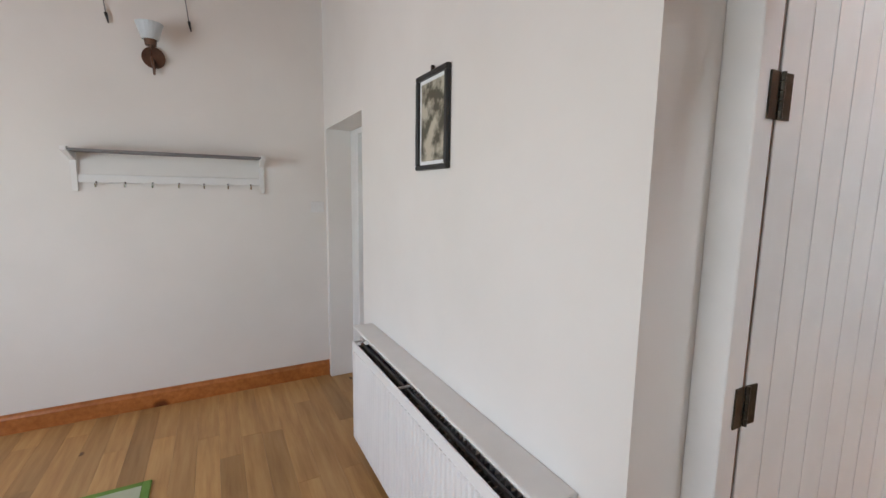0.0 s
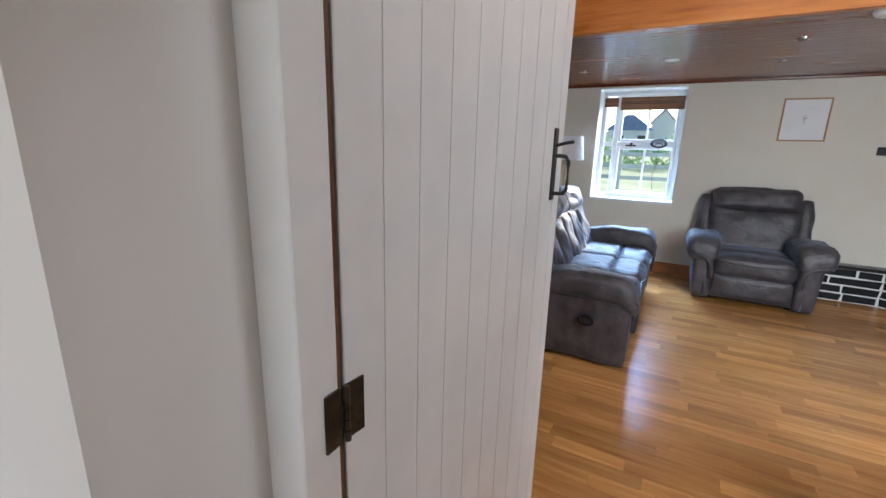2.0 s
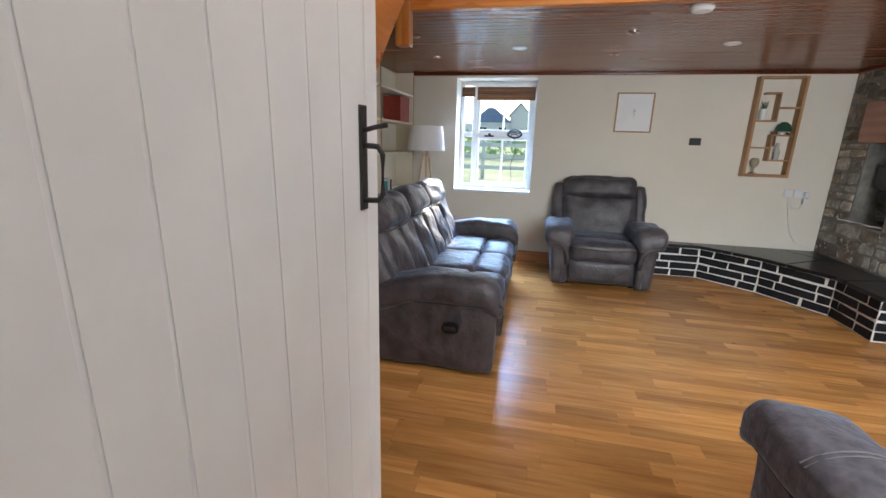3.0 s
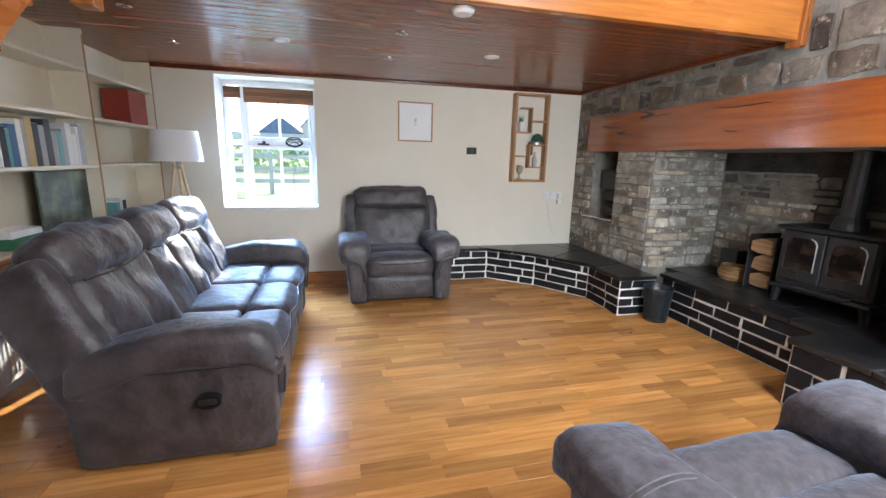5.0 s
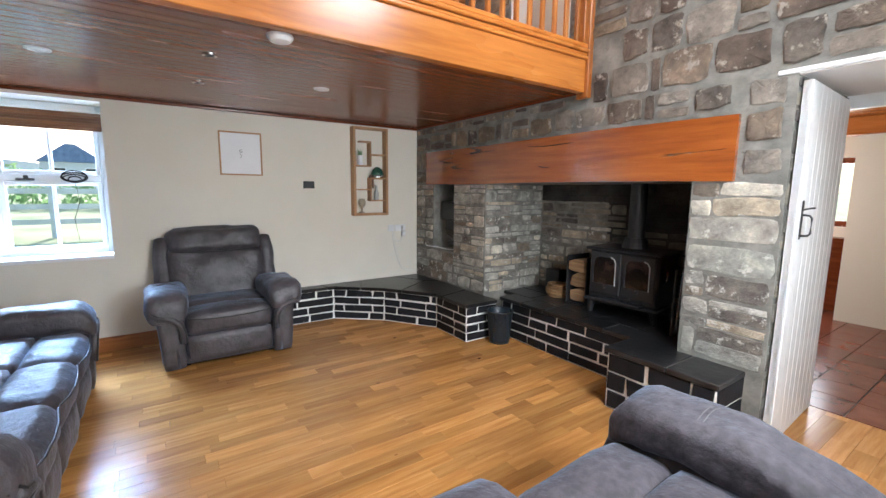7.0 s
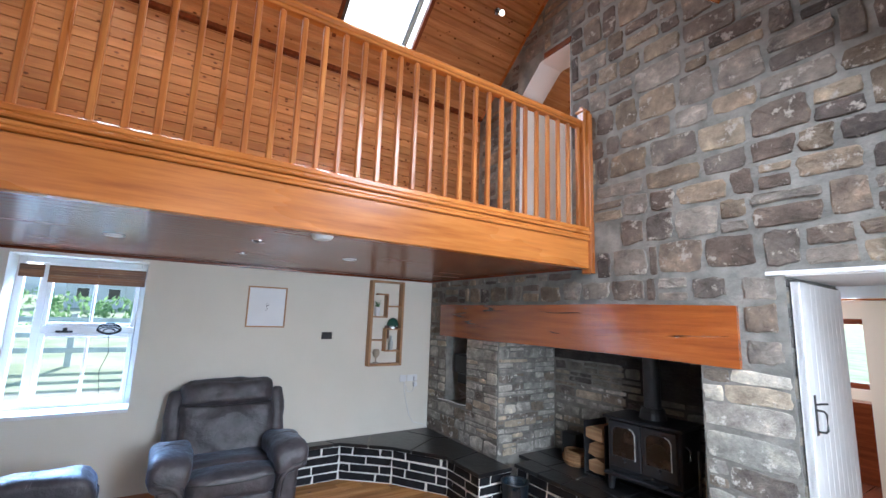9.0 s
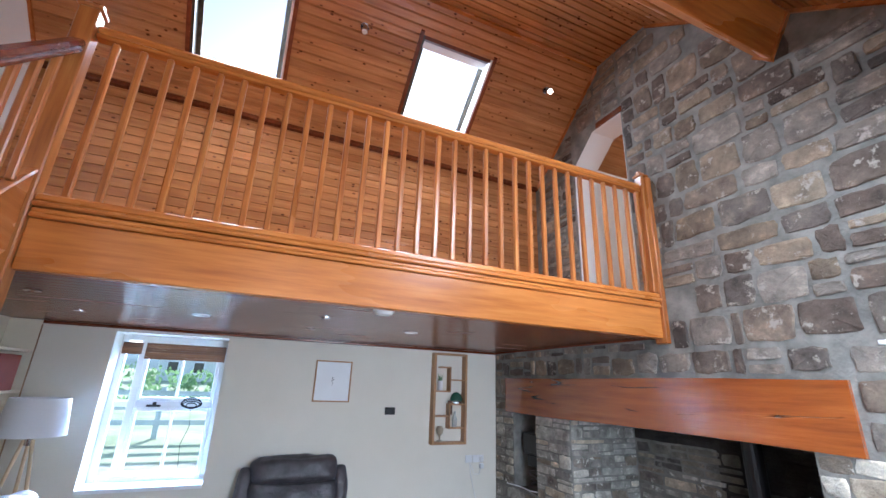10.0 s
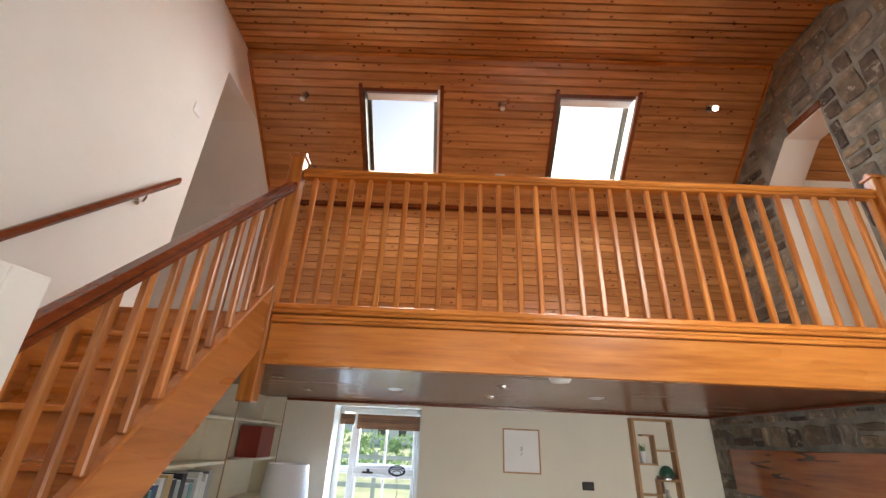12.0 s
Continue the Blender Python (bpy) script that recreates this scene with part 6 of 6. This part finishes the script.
def stone(u0, u1, v0, v1, at, du, out, proud, material, parent, name="stone", rough=0.27, rest=None):
    """One stone in the (u, v) frame of a wall: an uneven outline with broken corners, proud of the joint."""
    bm = bmesh.new() if rest is None else rest
    w, h = u1 - u0, v1 - v0
    k = min(w, h)
    rnd = lambda a_, b_: rp.uniform(a_, b_)
    k = min(k, 0.15)
    c4 = [(u0 + rnd(-0.03, 0.13) * k, v0 + rnd(-0.05, 0.12) * k), (u1 - rnd(-0.03, 0.13) * k, v0 + rnd(-0.05, 0.12) * k),
          (u1 - rnd(-0.03, 0.13) * k, v1 - rnd(-0.05, 0.12) * k), (u0 + rnd(-0.03, 0.13) * k, v1 - rnd(-0.05, 0.12) * k)]
    pts = []
    for i in range(4):
        (ax, ay), (bx, by) = c4[i], c4[(i + 1) % 4]
        for f in (0.07, 0.36, 0.66, 0.93):
            nx, ny = -(by - ay), bx - ax
            L = math.hypot(nx, ny)
            o = rnd(-0.07, 0.06) * k if f in (0.36, 0.66) else rnd(-0.01, 0.07) * k
            pts.append((ax + (bx - ax) * f + nx / L * o, ay + (by - ay) * f + ny / L * o))
    cu, cv = (u0 + u1) / 2, (v0 + v1) / 2
    P = lambda u, v, d: at + du * u + Vector((0, 0, v)) + out * d
    e = min(0.008, 0.08 * k)
    rings = []
    for sc, d in ((0.0, -0.012), (0.0, proud * 0.55), (e, proud * 0.95), (e * 3.5, proud)):
        ring = []
        for a, b in pts:
            L = math.hypot(a - cu, b - cv)
            f = max(0.0, (L - sc) / L)
            dd = d + (rp.uniform(-0.3, 0.3) * proud if sc > 0 else 0)
            ring.append(bm.verts.new(P(cu + (a - cu) * f, cv + (b - cv) * f, dd)))
        rings.append(ring)
    for A, B in zip(rings, rings[1:]):
        for i in range(len(pts)):
            t = (i + 1) % len(pts)
            bm.faces.new((A[i], A[t], B[t], B[i]))
    c = bm.verts.new(P(cu, cv, proud * rp.uniform(0.8, 1.25)))
    for i in range(len(pts)):
        bm.faces.new((rings[-1][i], rings[-1][(i + 1) % len(pts)], c))
    if rest is None:
        return part(name, bm, material, parent)


def rubble(u0, u1, v0, v1, at, du, out, hr, wr, joint, proud, material, parent, keep=lambda a, b, c, d: True, name="stone", split=0.3, rest=None):
    v = v0
    while v < v1 - 0.02:
        h = rp.uniform(*hr)
        if v1 - (v + h) < hr[0] * 0.8:
            h = v1 - v
        u = u0
        while u < u1 - 0.01:
            w = rp.uniform(*wr)
            if rp.random() < 0.2:
                w *= 0.55
            if u1 - (u + w) < wr[0] * 0.6:
                w = u1 - u
            a, b, c, d = u + joint / 2, u + w - joint / 2, v + joint / 2, v + h - joint / 2
            if rp.random() < split and h > hr[1] * 0.6:
                m = v + h * rp.uniform(0.35, 0.65)
                cells = [(a, b, c, m - joint / 2), (a, b, m + joint / 2, d)]
            else:
                o = rp.uniform(-0.012, 0.012) * (h / 0.15)
                cells = [(a, b, c + max(o, 0), d + min(o, 0))]
            for q in cells:
                if q[1] - q[0] > 0.02 and q[3] - q[2] > 0.012 and keep(*q):
                    stone(*q, at, du, out, proud * rp.uniform(0.6, 1.3), material, parent, name, rest=rest)
            u += w
        v += h


O = Vector((0, SY, 0))
DU, OUT = Vector((1, 0, 0)), Vector((0, 1, 0))


def keep_upper(a, b, c, d):
    m, n = (a + b) / 2, (c + d) / 2
    if d > min(roof_z(a), roof_z(b)) + 0.03:
        return False
    if b > 4.20 - 0.03 and a < 4.86 + 0.02 and d > GAL - 0.2 and c < 4.46:
        if not (a > 4.55 and c > 4.40):
            return False
    if b > 2.92 and c < M_Z1 + 0.0 and a < 6.27:
        return False
    if c < KH + 0.03 and a < KX1 + 0.0 and b > KX0 - 0.02:
        return False
    if 2.16 - 0.02 < d and c < 2.55 and b > 3.93 and a < 4.06:
        return False
    return True


# rubble above and beside the lintel beam, up to the roof
rubble(1.75, 4.17, 2.11, 5.08, O, DU, OUT, (0.12, 0.29), (0.14, 0.44), 0.018, 0.012, STONE, gable, keep_upper)
rubble(2.70, 2.915, 1.54, 2.10, O, DU, OUT, (0.16, 0.22), (0.2, 0.3), 0.022, 0.013, STONE, gable, lambda *q: True, split=0)
rubble(2.96, 6.50, 1.925, 2.105, O, DU, OUT, (0.17, 0.19), (0.13, 0.3), 0.019, 0.013, STONE, gable)
rubble(4.18, 6.50, 2.115, 2.205, O, DU, OUT, (0.08, 0.1), (0.12, 0.28), 0.025, 0.012, STONE, gable)
rubble(4.87, 5.5, 2.52, 4.7, O, DU, OUT, (0.12, 0.2), (0.16, 0.34), 0.025, 0.010, STONE, gable, keep_upper)
rubble(4.18, 5.2, 4.46, 5.08, O, DU, OUT, (0.12, 0.2), (0.16, 0.34), 0.025, 0.010, STONE, gable, keep_upper)
# piers of the fireplace
rubble(2.69, 3.155, 0.44, M_Z0 - 0.005, O, DU, OUT, (0.05, 0.19), (0.16, 0.46), 0.005, 0.006, SLATE_STONE, gable, split=0.35, name="coursed_stone")
rubble(5.155, 5.70, 0.385, M_Z0 - 0.005, O, DU, OUT, (0.04, 0.14), (0.10, 0.40), 0.010, 0.009, SLATE_STONE, gable, split=0.35, name="coursed_stone")
rubble(5.71, 6.51, 0.385, 0.755, O, DU, OUT, (0.07, 0.17), (0.16, 0.4), 0.006, 0.009, SLATE_STONE, gable, split=0.1, name="coursed_stone")
rubble(6.125, 6.51, 0.77, M_Z0, O, DU, OUT, (0.05, 0.14), (0.12, 0.25), 0.012, 0.012, SLATE_STONE, gable, split=0.1, name="coursed_stone")
# side of the left pier, towards the stove
rubble(-3.57, SY, 0.40, M_Z0 - 0.005, Vector((5.15, 0, 0)), Vector((0, 1, 0)), Vector((-1, 0, 0)), (0.04, 0.13), (0.09, 0.36), 0.010, 0.009, SLATE_STONE, gable, split=0.3, name="coursed_stone")
# side of the kitchen doorway, in the dark stone
rubble(-3.62, SY, 0.05, KH - 0.02, Vector((KX1, 0, 0)), Vector((0, 1, 0)), Vector((-1, 0, 0)), (0.08, 0.18), (0.18, 0.4), 0.014, 0.010, DARK_STONE, gable, split=0.1, name="coursed_stone")
back = bpy.data.objects["fireplace_back"]
rubble(4.25, 5.14, 0.40, 1.12, Vector((0, FB, 0)), DU, OUT, (0.05, 0.13), (0.12, 0.34), 0.014, 0.012, SLATE_STONE, back, name="coursed_stone")
rubble(3.17, 4.25, 0.40, 1.12, Vector((0, FB, 0)), DU, OUT, (0.06, 0.13), (0.16, 0.36), 0.014, 0.012, DARK_STONE, back, name="sooty_stone")
rubble(4.1, 5.14, 1.12, 1.35, Vector((0, FB, 0)), DU, OUT, (0.05, 0.12), (0.16, 0.36), 0.012, 0.012, DARK_STONE, back, name="sooty_stone")
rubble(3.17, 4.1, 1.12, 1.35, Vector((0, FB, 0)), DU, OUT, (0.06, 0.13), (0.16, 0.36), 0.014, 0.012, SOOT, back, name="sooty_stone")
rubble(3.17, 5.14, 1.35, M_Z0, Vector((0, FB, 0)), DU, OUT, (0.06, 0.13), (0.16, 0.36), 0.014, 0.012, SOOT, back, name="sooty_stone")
rubble(6.26, 6.51, M_Z0 + 0.01, 1.92, O, DU, OUT, (0.12, 0.2), (0.12, 0.25), 0.02, 0.012, STONE, gable, split=0.1)
rubble(5.71, 6.12, 0.77, M_Z0, Vector((0, -3.06, 0)), DU, OUT, (0.06, 0.14), (0.12, 0.3), 0.012, 0.010, SLATE_STONE, gable, split=0.1, name="coursed_stone")
